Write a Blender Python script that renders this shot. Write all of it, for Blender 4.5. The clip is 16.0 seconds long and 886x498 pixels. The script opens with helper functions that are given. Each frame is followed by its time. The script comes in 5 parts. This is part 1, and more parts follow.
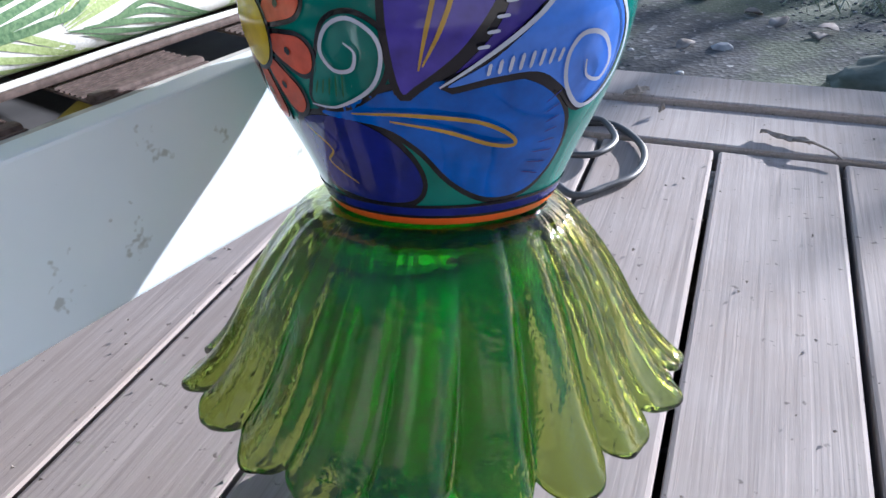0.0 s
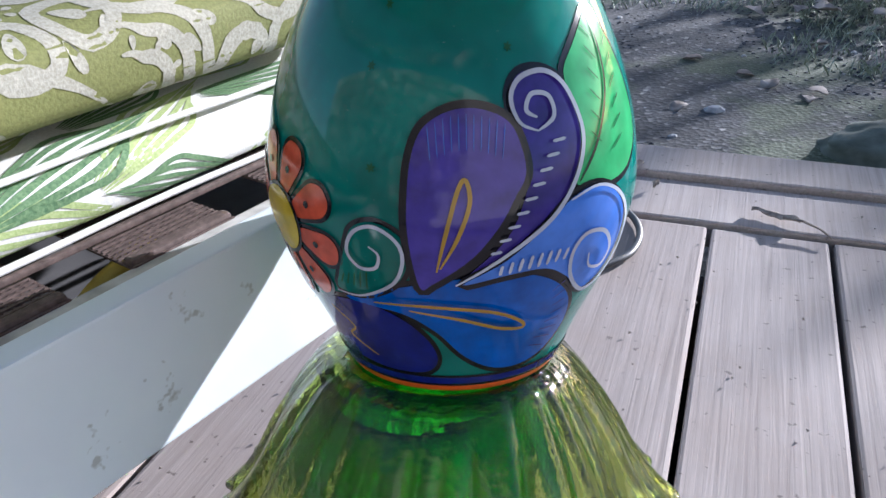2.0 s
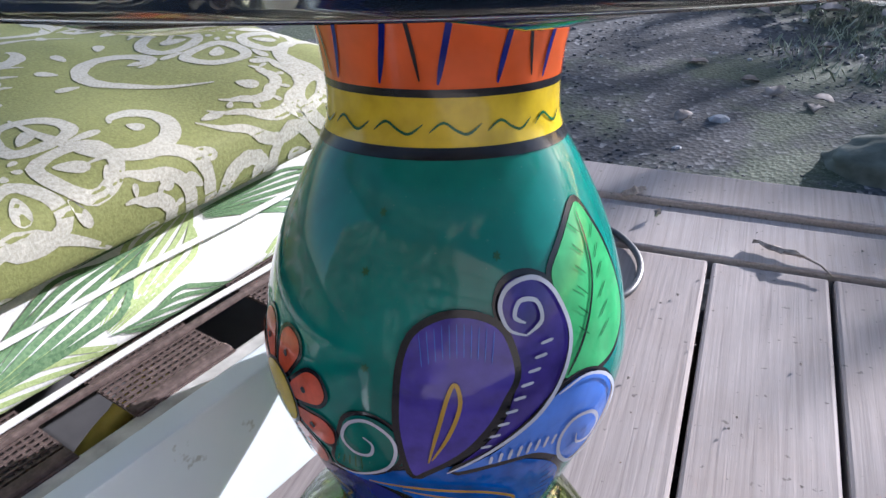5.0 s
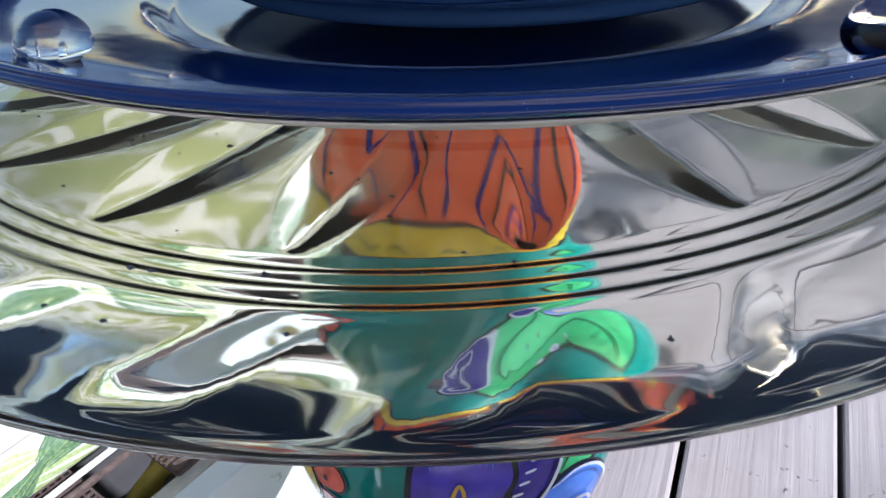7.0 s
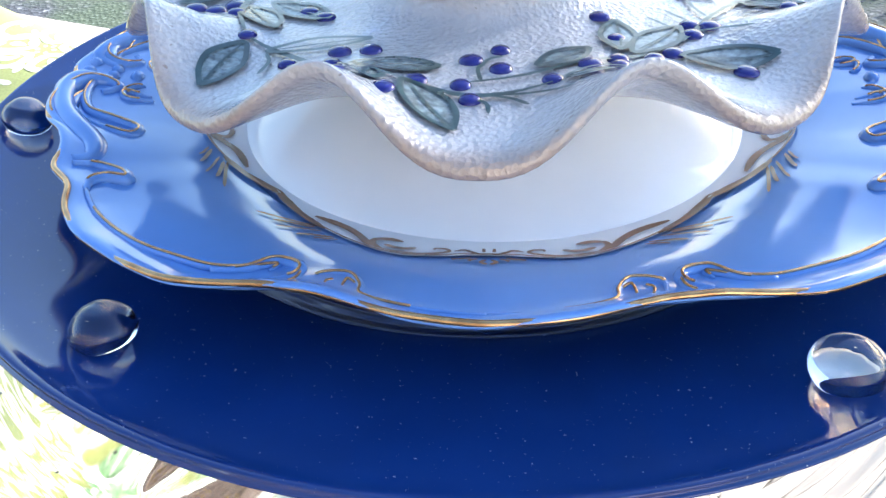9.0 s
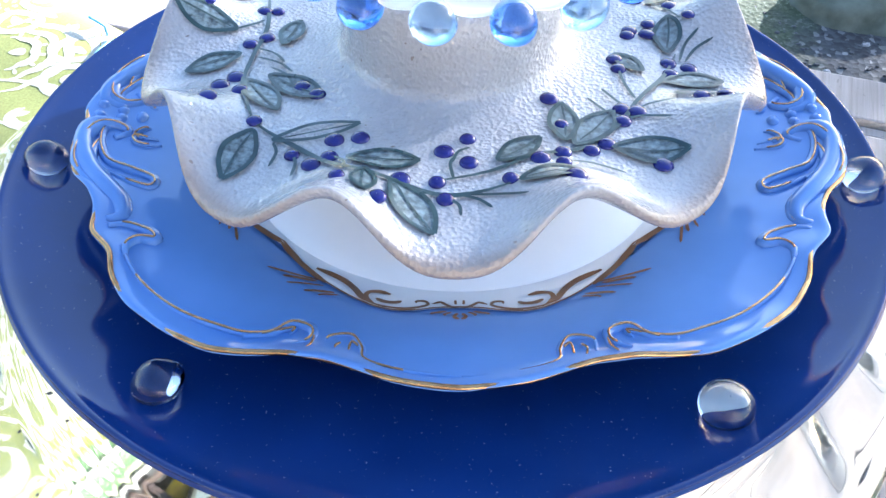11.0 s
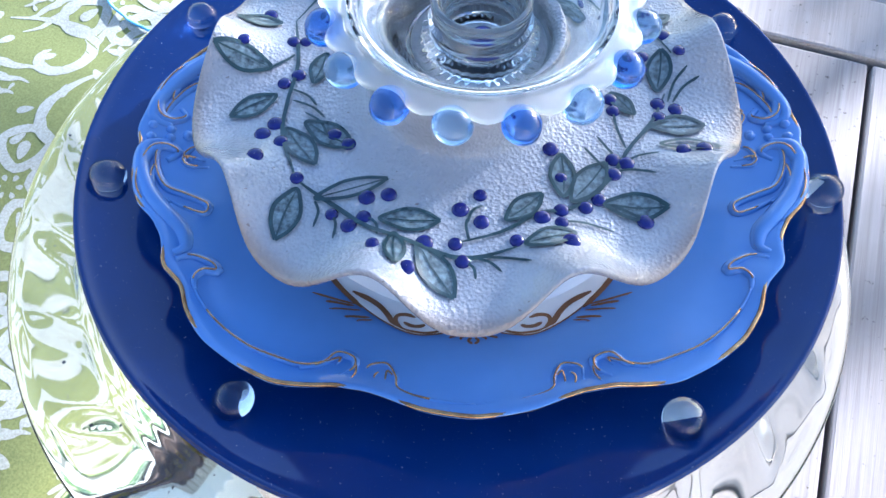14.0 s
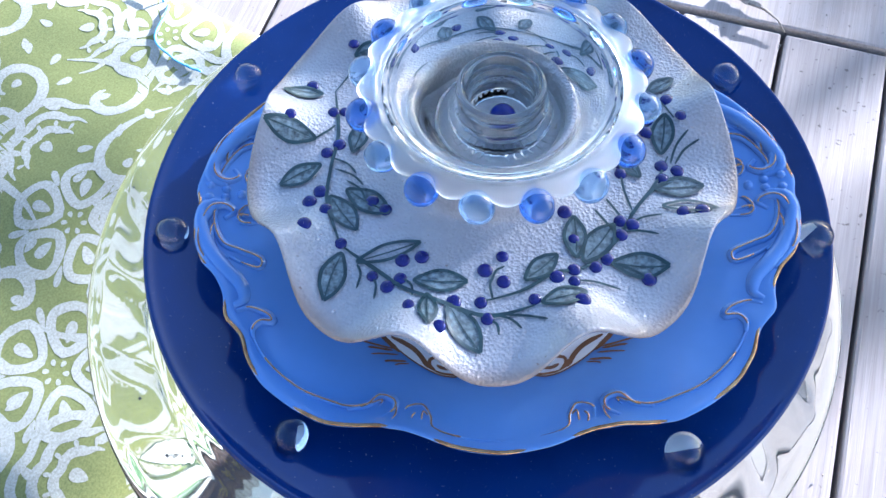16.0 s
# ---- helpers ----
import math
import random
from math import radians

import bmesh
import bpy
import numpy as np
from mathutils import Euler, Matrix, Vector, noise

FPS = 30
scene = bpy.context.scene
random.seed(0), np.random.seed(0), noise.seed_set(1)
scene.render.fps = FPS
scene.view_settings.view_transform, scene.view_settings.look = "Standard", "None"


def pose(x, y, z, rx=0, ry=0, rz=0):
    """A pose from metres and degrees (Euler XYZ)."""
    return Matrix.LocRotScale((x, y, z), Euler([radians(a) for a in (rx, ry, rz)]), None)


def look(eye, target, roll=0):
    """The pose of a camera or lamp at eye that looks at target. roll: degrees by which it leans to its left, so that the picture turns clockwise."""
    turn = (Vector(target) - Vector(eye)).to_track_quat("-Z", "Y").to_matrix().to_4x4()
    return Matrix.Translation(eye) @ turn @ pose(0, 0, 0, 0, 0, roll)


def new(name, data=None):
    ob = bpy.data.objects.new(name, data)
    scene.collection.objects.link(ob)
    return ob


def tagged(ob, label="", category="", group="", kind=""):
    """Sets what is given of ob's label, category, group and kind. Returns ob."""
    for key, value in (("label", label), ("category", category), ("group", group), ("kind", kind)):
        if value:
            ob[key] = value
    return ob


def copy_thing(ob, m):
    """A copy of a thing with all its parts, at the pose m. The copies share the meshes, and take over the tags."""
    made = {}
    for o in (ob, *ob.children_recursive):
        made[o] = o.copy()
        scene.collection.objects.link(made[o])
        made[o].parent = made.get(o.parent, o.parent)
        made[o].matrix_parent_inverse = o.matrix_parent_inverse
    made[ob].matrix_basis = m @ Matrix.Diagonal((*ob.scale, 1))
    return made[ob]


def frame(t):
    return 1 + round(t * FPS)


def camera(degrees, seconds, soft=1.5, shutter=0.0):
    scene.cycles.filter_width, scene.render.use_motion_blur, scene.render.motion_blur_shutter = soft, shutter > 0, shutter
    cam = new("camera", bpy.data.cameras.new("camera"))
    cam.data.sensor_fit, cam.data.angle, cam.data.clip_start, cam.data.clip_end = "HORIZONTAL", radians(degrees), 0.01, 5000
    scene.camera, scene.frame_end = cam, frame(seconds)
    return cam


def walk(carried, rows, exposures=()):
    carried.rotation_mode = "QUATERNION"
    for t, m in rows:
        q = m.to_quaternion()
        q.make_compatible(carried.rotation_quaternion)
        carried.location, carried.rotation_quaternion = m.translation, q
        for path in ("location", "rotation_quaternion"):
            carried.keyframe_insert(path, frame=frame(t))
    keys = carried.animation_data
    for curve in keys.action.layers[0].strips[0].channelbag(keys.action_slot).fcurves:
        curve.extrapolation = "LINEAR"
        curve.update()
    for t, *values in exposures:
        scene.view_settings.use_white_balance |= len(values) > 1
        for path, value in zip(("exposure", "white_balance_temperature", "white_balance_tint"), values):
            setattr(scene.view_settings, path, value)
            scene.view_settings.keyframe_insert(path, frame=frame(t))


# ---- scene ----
cam = camera(57.0, 16.0)
PATH = [
    (0, (0.177, -0.212, 0.422), (-0.026, 1.474, -0.633), -2.4),
    (0.5, (0.176, -0.213, 0.436), (-0.025, 1.487, -0.599), -2.3),
    (1, (0.179, -0.212, 0.444), (-0.022, 1.504, -0.563), -2.0),
    (1.5, (0.177, -0.211, 0.455), (-0.024, 1.516, -0.533), -1.8),
    (2, (0.172, -0.208, 0.473), (-0.021, 1.525, -0.507), -1.9),
    (2.5, (0.173, -0.208, 0.478), (-0.009, 1.539, -0.479), -1.3),
    (3, (0.172, -0.207, 0.487), (-0.005, 1.538, -0.474), -1.5),
    (5.5, (0.176, -0.175, 0.548), (-0.041, 1.522, -0.487), -1.8),
    (6, (0.174, -0.172, 0.56), (-0.045, 1.513, -0.495), -1.2),
    (6.5, (0.175, -0.172, 0.576), (-0.049, 1.459, -0.559), -1.6),
    (7, (0.181, -0.169, 0.602), (-0.067, 1.438, -0.563), -3.2),
    (7.5, (0.178, -0.17, 0.62), (-0.016, 1.434, -0.559), -1.5),
    (8, (0.177, -0.159, 0.637), (-0.039, 1.455, -0.524), -1.2),
    (8.5, (0.173, -0.148, 0.657), (0.01, 1.414, -0.582), -1.1),
    (9, (0.178, -0.135, 0.678), (-0.066, 1.355, -0.633), -2.9),
    (9.5, (0.18, -0.136, 0.699), (-0.029, 1.308, -0.668), -1.8),
    (12, (0.166, -0.129, 0.784), (0.091, 1.011, -0.857), -0.8),
    (12.5, (0.167, -0.119, 0.799), (0.088, 0.936, -0.898), -1.2),
    (13, (0.165, -0.107, 0.812), (0.073, 0.872, -0.93), -2.1),
    (13.5, (0.163, -0.105, 0.829), (0.082, 0.823, -0.941), -1.5),
    (14, (0.162, -0.096, 0.839), (0.092, 0.803, -0.946), -0.6),
    (14.5, (0.157, -0.093, 0.854), (0.076, 0.782, -0.943), -1.3),
    (15, (0.158, -0.091, 0.867), (0.059, 0.751, -0.944), -3.0),
    (15.5, (0.159, -0.087, 0.879), (0.041, 0.731, -0.942), -4.6),
    (16, (0.162, -0.082, 0.892), (0.028, 0.745, -0.924), -5.8),
]
walk(cam, [(t, look(eye, target, roll)) for t, eye, target, roll in PATH],
     [(0, 1.55, 5550, 14), (3, 1.42, 5650, 17), (5.5, 1.5, 5700, 18), (6.5, 1.8, 5650, 17), (7.5, 1.75, 5400, 15), (8, 2.2, 5500, 13), (8.5, 2.75, 5650, 11), (9, 3.1, 5850, 11), (12, 3.15, 5550, 11), (13.5, 2.75, 5250, 12), (16, 2.62, 5250, 14)])

# ---- world, sun ----
SUN_TO = Vector((0.710, 0.662, 0.242)).normalized()
world = bpy.data.worlds.new("sky")
scene.world = world
world.use_nodes = True
wn = world.node_tree
sky = wn.nodes.new("ShaderNodeTexSky")
sky.sky_type = "NISHITA"
sky.sun_disc = False
sky.sun_elevation = math.asin(SUN_TO.z)
sky.sun_rotation = math.atan2(SUN_TO.x, SUN_TO.y)
wn.links.new(sky.outputs[0], wn.nodes["Background"].inputs[0])
wn.nodes["Background"].inputs[1].default_value = 0.09
sun = new("sun", bpy.data.lights.new("sun", "SUN"))
sun.data.energy, sun.data.angle, sun.data.color = 5.3, radians(0.53), (1.0, 0.95, 0.88)
sun.matrix_world = look(SUN_TO * 20, (0, 0, 0))


# ---- materials ----
def nodes_of(name):
    m = bpy.data.materials.new(name)
    m.use_nodes = True
    nt = m.node_tree
    return m, nt, nt.nodes["Principled BSDF"], nt.nodes.new, nt.links.new


def coords(nt, scale=(1, 1, 1), kind="Object"):
    tc = nt.nodes.new("ShaderNodeTexCoord")
    mp = nt.nodes.new("ShaderNodeMapping")
    mp.inputs["Scale"].default_value = scale
    nt.links.new(tc.outputs[kind], mp.inputs[0])
    return mp.outputs[0]


def noise_of(nt, vec, scale, detail=4, rough=0.55, dist=0.0):
    n = nt.nodes.new("ShaderNodeTexNoise")
    n.inputs["Scale"].default_value, n.inputs["Detail"].default_value = scale, detail
    n.inputs["Roughness"].default_value, n.inputs["Distortion"].default_value = rough, dist
    nt.links.new(vec, n.inputs["Vector"])
    return n.outputs[0]


def ramp(nt, fac, *stops):
    r = nt.nodes.new("ShaderNodeValToRGB")
    e = r.color_ramp.elements
    while len(e) < len(stops):
        e.new(0.5)
    for el, (p, c) in zip(e, stops):
        el.position, el.color = p, (*c, 1) if len(c) == 3 else c
    nt.links.new(fac, r.inputs[0])
    return r.outputs[0]


def mix(nt, fac, a, b, mode="MIX"):
    n = nt.nodes.new("ShaderNodeMix")
    n.data_type, n.blend_type = "RGBA", mode
    for sock, v in ((n.inputs[0], fac), (n.inputs[6], a), (n.inputs[7], b)):
        if hasattr(v, "is_linked"):
            nt.links.new(v, sock)
        else:
            sock.default_value = v if isinstance(v, (int, float)) else (*v, 1)
    return n.outputs[2]


def bump(nt, bsdf, height, strength, distance=0.001):
    b = nt.nodes.new("ShaderNodeBump")
    b.inputs["Strength"].default_value, b.inputs["Distance"].default_value = strength, distance
    nt.links.new(height, b.inputs["Height"])
    nt.links.new(b.outputs[0], bsdf.inputs["Normal"])


def glaze(name, color, vary=0.12, rough=0.1, scale=60, dust=0.0, wavy=0.05, gloss=0.42):
    m, nt, b, N, L = nodes_of(name)
    v = coords(nt)
    n = noise_of(nt, v, scale, 3)
    dark = tuple(c * (1 - vary) for c in color)
    light = tuple(min(1, c * (1 + vary)) for c in color)
    col = ramp(nt, n, (0.3, dark), (0.7, light))
    if dust:
        sp = noise_of(nt, v, 900, 2, 0.7)
        col = mix(nt, ramp(nt, sp, (0.70, (0, 0, 0)), (0.78, (dust, dust, dust))), col, (0.6, 0.6, 0.6))
    L(col, b.inputs["Base Color"])
    r = noise_of(nt, v, 25, 4)
    L(ramp(nt, r, (0.3, (rough * 0.7,) * 3), (0.75, (rough * 1.5,) * 3)), b.inputs["Roughness"])
    b.inputs["Specular IOR Level"].default_value = gloss
    bump(nt, b, noise_of(nt, v, 45, 2), wavy, 0.002)
    return m


def glass(name, color, rough=0.02, wav=0.0, wscale=30, ior=1.5):
    m, nt, b, N, L = nodes_of(name)
    b.inputs["Base Color"].default_value = (*color, 1)
    b.inputs["Transmission Weight"].default_value, b.inputs["IOR"].default_value = 1.0, ior
    b.inputs["Roughness"].default_value = rough
    if wav:
        bump(nt, b, noise_of(nt, coords(nt), wscale, 3), wav, 0.003)
    return m


M_TEAL = glaze("teal_glaze", (0.005, 0.148, 0.124), 0.22, 0.07, 40, 0.15)
M_BLACK = glaze("black_line", (0.008, 0.008, 0.012), 0.2, 0.14)
M_PURPLE = glaze("purple_paint", (0.052, 0.036, 0.27), 0.25, 0.07, 120)
M_INDIGO = glaze("indigo_paint", (0.035, 0.022, 0.19), 0.25, 0.11, 120)
M_BLUE = glaze("blue_paint", (0.001, 0.085, 0.42), 0.3, 0.07, 90)
M_NAVY = glaze("navy_paint", (0.006, 0.012, 0.16), 0.3, 0.07, 90)
M_SKY = glaze("sky_blue_paint", (0.065, 0.18, 0.62), 0.18, 0.07, 90)
M_ORANGE = glaze("orange_paint", (0.62, 0.10, 0.015), 0.15, 0.14)
M_CORAL = glaze("coral_paint", (0.50, 0.075, 0.035), 0.25, 0.13, 150)
M_YELLOW = glaze("yellow_paint", (0.52, 0.38, 0.015), 0.18, 0.12, 90)
M_OCHRE = glaze("ochre_line", (0.36, 0.22, 0.03), 0.2, 0.2)
M_WHITE_LINE = glaze("pale_line", (0.42, 0.45, 0.54), 0.12, 0.15)
M_LEAF = glaze("leaf_green_paint", (0.04, 0.30, 0.11), 0.2, 0.11, 90)
M_LEAF_DARK = glaze("leaf_vein_paint", (0.012, 0.09, 0.035), 0.2, 0.15)
M_COBALT = glaze("cobalt_glaze", (0.006, 0.024, 0.125), 0.12, 0.07, 30, 0.5)
M_PALE = glaze("pale_blue_porcelain", (0.112, 0.232, 0.53), 0.06, 0.09, 30)
M_WHITE = glaze("white_porcelain", (0.72, 0.74, 0.78), 0.03, 0.07, 30)
M_BROWN_GILT = glaze("brown_gilt", (0.17, 0.085, 0.045), 0.25, 0.2)
M_BERRY = glaze("berry_blue_slip", (0.008, 0.009, 0.115), 0.3, 0.2, 200)
M_STEM = glaze("green_black_slip", (0.020, 0.045, 0.050), 0.3, 0.3, 200)
M_GREENGREY = glaze("grey_green_slip", (0.13, 0.165, 0.175), 0.6, 0.22, 420, wavy=0.3)
M_BEAD = glass("blue_bead_glass", (0.45, 0.68, 1.0), 0.18)
M_CLEAR = glass("clear_glass", (0.97, 0.985, 0.965), 0.012, 0.05, 22)
M_GEM = glass("clear_gem_glass", (0.97, 0.98, 0.98), 0.0, ior=1.50)
M_PRESSED = glass("pressed_glass", (0.955, 0.96, 0.875), 0.055, 0.02, 30, 1.46)
M_GREEN = glass("green_glass", (0.33, 0.42, 0.075), 0.03, 0.3, 130)
M_GREEN2 = glass("deep_green_glass", (0.045, 0.62, 0.015), 0.22, 0.3, 60)


def gold():
    m, nt, b, N, L = nodes_of("worn_gold")
    v = coords(nt)
    L(ramp(nt, noise_of(nt, v, 180, 4), (0.35, (0.32, 0.16, 0.065)), (0.65, (0.56, 0.36, 0.17))), b.inputs["Base Color"])
    b.inputs["Metallic"].default_value, b.inputs["Roughness"].default_value = 0.9, 0.25
    return m


def stoneware():
    m, nt, b, N, L = nodes_of("salt_glazed_stoneware")
    v = coords(nt)
    n = noise_of(nt, v, 30, 5)
    col = ramp(nt, n, (0.3, (0.30, 0.295, 0.305)), (0.7, (0.385, 0.38, 0.39)))
    sp = noise_of(nt, v, 420, 1, 0.4)
    col = mix(nt, ramp(nt, sp, (0.76, (0, 0, 0)), (0.79, (0.7, 0.7, 0.7))), col, (0.16, 0.12, 0.10))
    ln = N("ShaderNodeVectorMath")
    ln.operation = "LENGTH"
    L(coords(nt, (1, 1, 0)), ln.inputs[0])
    col = mix(nt, ramp(nt, ln.outputs["Value"], (0.1035, (0, 0, 0)), (0.109, (0.75, 0.75, 0.75))), col, (0.27, 0.19, 0.14))
    L(col, b.inputs["Base Color"])
    b.inputs["Roughness"].default_value = 0.2
    b.inputs["Coat Weight"].default_value, b.inputs["Coat Roughness"].default_value = 0.5, 0.12
    vo = N("ShaderNodeTexVoronoi")
    vo.inputs["Scale"].default_value = 640
    L(v, vo.inputs["Vector"])
    bump(nt, b, mix(nt, 0.5, vo.outputs[0], noise_of(nt, v, 700, 3, 0.6)), 0.8, 0.0011)
    return m


def wood(name, base=(0.40, 0.355, 0.335), dark=(0.285, 0.245, 0.23)):
    m, nt, b, N, L = nodes_of(name)
    tc = N("ShaderNodeTexCoord")
    oi = N("ShaderNodeObjectInfo")
    add = N("ShaderNodeVectorMath")
    add.operation = "ADD"
    sc = N("ShaderNodeVectorMath")
    sc.operation = "SCALE"
    L(oi.outputs["Random"], sc.inputs["Scale"])
    sc.inputs[0].default_value = (7, 13, 5)
    L(tc.outputs["Object"], add.inputs[0])
    L(sc.outputs[0], add.inputs[1])
    mp = N("ShaderNodeMapping")
    mp.inputs["Scale"].default_value = (1, 0.022, 1)
    L(add.outputs[0], mp.inputs[0])
    grain = noise_of(nt, mp.outputs[0], 190, 5, 0.6, 0.8)
    fine = noise_of(nt, mp.outputs[0], 480, 3, 0.6)
    stain = noise_of(nt, add.outputs[0], 7, 5, 0.6)
    specks = noise_of(nt, add.outputs[0], 110, 3, 0.5)
    col = ramp(nt, grain, (0.26, dark), (0.50, base), (0.75, tuple(min(1, c * 1.22) for c in base)))
    col = mix(nt, 0.35, col, ramp(nt, fine, (0.3, dark), (0.65, base)), "MULTIPLY")
    col = mix(nt, ramp(nt, stain, (0.42, (0, 0, 0)), (0.72, (0.5, 0.5, 0.5))), col, (0.25, 0.195, 0.165))
    col = mix(nt, ramp(nt, specks, (0.68, (0, 0, 0)), (0.74, (0.8, 0.8, 0.8))), col, (0.09, 0.07, 0.06))
    tint = ramp(nt, oi.outputs["Random"], (0.0, (0.86, 0.84, 0.83)), (1.0, (1.0, 1.0, 1.0)))
    L(mix(nt, 1.0, col, tint, "MULTIPLY"), b.inputs["Base Color"])
    b.inputs["Roughness"].default_value = 0.78
    bump(nt, b, grain, 0.35, 0.0015)
    return m


def simple(name, c1, c2, scale=40, rough=0.6, bump_s=0.2, bump_d=0.001, detail=5):
    m, nt, b, N, L = nodes_of(name)
    v = coords(nt)
    n = noise_of(nt, v, scale, detail)
    L(ramp(nt, n, (0.3, c1), (0.7, c2)), b.inputs["Base Color"])
    b.inputs["Roughness"].default_value = rough
    if bump_s:
        bump(nt, b, n, bump_s, bump_d)
    return m


def gravel():
    m, nt, b, N, L = nodes_of("gravel_and_grass")
    v = coords(nt)
    vo = N("ShaderNodeTexVoronoi")
    vo.inputs["Scale"].default_value = 95
    L(v, vo.inputs["Vector"])
    stones = ramp(nt, vo.outputs["Color"], (0.1, (0.018, 0.020, 0.024)), (0.75, (0.054, 0.058, 0.066)), (0.97, (0.26, 0.26, 0.26)))
    dirt = noise_of(nt, v, 9, 6, 0.65)
    stones = mix(nt, ramp(nt, dirt, (0.4, (0, 0, 0)), (0.7, (0.7, 0.7, 0.7))), stones, (0.034, 0.033, 0.034))
    patch = noise_of(nt, v, 1.7, 6, 0.6)
    frost = noise_of(nt, v, 160, 3, 0.7)
    grass = ramp(nt, frost, (0.35, (0.02, 0.032, 0.015)), (0.6, (0.055, 0.075, 0.040)), (0.75, (0.20, 0.23, 0.20)))
    near = mix(nt, ramp(nt, patch, (0.50, (0, 0, 0)), (0.58, (1, 1, 1))), stones, grass)
    lawn = ramp(nt, frost, (0.3, (0.10, 0.13, 0.07)), (0.55, (0.24, 0.27, 0.21)), (0.75, (0.46, 0.49, 0.46)))
    ln = N("ShaderNodeVectorMath")
    ln.operation = "LENGTH"
    L(coords(nt, (0.1, 0.1, 0)), ln.inputs[0])
    wander = N("ShaderNodeMath")
    wander.operation = "MULTIPLY_ADD"
    L(noise_of(nt, v, 0.9, 5, 0.6), wander.inputs[0])
    wander.inputs[1].default_value = 0.5
    L(ln.outputs["Value"], wander.inputs[2])
    lawn = mix(nt, ramp(nt, noise_of(nt, v, 0.6, 6, 0.65), (0.4, (0, 0, 0)), (0.65, (0.8, 0.8, 0.8))), lawn, (0.10, 0.12, 0.06))
    L(mix(nt, ramp(nt, wander.outputs[0], (0.55, (0, 0, 0)), (0.66, (1, 1, 1))), near, lawn), b.inputs["Base Color"])
    b.inputs["Roughness"].default_value = 0.9
    bump(nt, b, vo.outputs[0], 0.35, 0.004)
    return m


# pale backing that stands in for the light gathered inside the gems
M_GEM_BACK = simple("pale_gem_back", (0.45, 0.47, 0.48), (0.62, 0.63, 0.63), 300, 0.4, 0.2)
M_GOLD, M_STONE, M_DECK, M_GROUND = gold(), stoneware(), wood("weathered_deck_wood"), gravel()
M_PAINTED, nt0, b0, N0, L0 = nodes_of("white_painted_wood")
v0 = coords(nt0)
# white paint tinted blue: the sky's colour in the shade is put into it
c0 = ramp(nt0, noise_of(nt0, v0, 14, 4), (0.3, (0.66, 0.73, 0.78)), (0.7, (0.74, 0.80, 0.83)))
c0 = mix(nt0, ramp(nt0, noise_of(nt0, v0, 42, 4, 0.7), (0.63, (0, 0, 0)), (0.67, (0.75, 0.75, 0.75))), c0, (0.36, 0.38, 0.36))
L0(c0, b0.inputs["Base Color"])
b0.inputs["Roughness"].default_value = 0.36
bump(nt0, b0, noise_of(nt0, v0, 40, 4), 0.08, 0.001)
M_LEDGE = simple("worn_grey_ledge", (0.30, 0.29, 0.27), (0.62, 0.61, 0.58), 60, 0.6, 0.2)
M_WEB = simple("brown_mesh_webbing", (0.055, 0.035, 0.03), (0.13, 0.09, 0.08), 300, 0.8, 0.3)
M_RUBBER = simple("black_rubber", (0.025, 0.026, 0.03), (0.06, 0.06, 0.066), 60, 0.45, 0.1)
M_TWIG = simple("dry_bark", (0.14, 0.11, 0.09), (0.36, 0.31, 0.27), 90, 0.9, 0.6, 0.003)
M_REED = simple("yellow_dry_leaf", (0.30, 0.22, 0.02), (0.50, 0.38, 0.05), 80, 0.6, 0.2)
M_STONES = simple("pale_stone", (0.22, 0.22, 0.23), (0.46, 0.46, 0.46), 40, 0.8, 0.3, 0.004)


# ---- mesh helpers ----
def mesh_ob(name, verts, faces, mat, parent=None, label="", smooth=True):
    me = bpy.data.meshes.new(name)
    me.from_pydata([tuple(v) for v in verts], [], faces)
    me.update()
    if smooth:
        me.polygons.foreach_set("use_smooth", [True] * len(me.polygons))
    me.materials.append(mat)
    ob = new(name, me)
    if parent is not None:
        ob.parent = parent
    if label:
        ob["label"] = label
    return ob


def empty(name, m=None):
    ob = new(name)
    if m is not None:
        ob.matrix_world = m
    return ob


def smooth_curve(pts, n, closed=False):
    """n points on a Catmull-Rom curve through pts."""
    p = np.array(pts, float)
    k = len(p)
    out = []
    spans = k if closed else k - 1
    for i in range(n):
        f = i / (n if closed else n - 1) * spans
        j = min(int(f), spans - 1)
        u = f - j
        idx = [(j + d) % k if closed else min(max(j + d, 0), k - 1) for d in (-1, 0, 1, 2)]
        a, b, c, d = p[idx]
        out.append(0.5 * (2 * b + (c - a) * u + (2 * a - 5 * b + 4 * c - d) * u * u + (3 * b - a - 3 * c + d) * u ** 3))
    return np.array(out)


def lathe(profile, segs=96, shape=None):
    """Verts and faces of a profile [(r, z)] turned round z; shape(r, z, angle, k) may bend each point."""
    verts, faces = [], []
    n = len(profile)
    for s in range(segs):
        a = 2 * math.pi * s / segs
        for k, (r, z) in enumerate(profile):
            r2, z2 = shape(r, z, a, k) if shape else (r, z)
            verts.append((r2 * math.cos(a), r2 * math.sin(a), z2))
    for s in range(segs):
        t = (s + 1) % segs
        for k in range(n - 1):
            faces.append((s * n + k, t * n + k, t * n + k + 1, s * n + k + 1))
    turn = sum(r0 * z1 - r1 * z0 for (r0, z0), (r1, z1) in zip(profile, list(profile[1:]) + [profile[0]]))
    return verts, faces if turn > 0 else [q[::-1] for q in faces]


def box(w, d, h, bev=0.003, segs=2):
    bm = bmesh.new()
    bmesh.ops.create_cube(bm, size=1, matrix=Matrix.Diagonal((w, d, h, 1)))
    if bev:
        bmesh.ops.bevel(bm, geom=bm.edges[:], offset=bev, segments=segs, affect="EDGES", profile=0.6)
    return bm


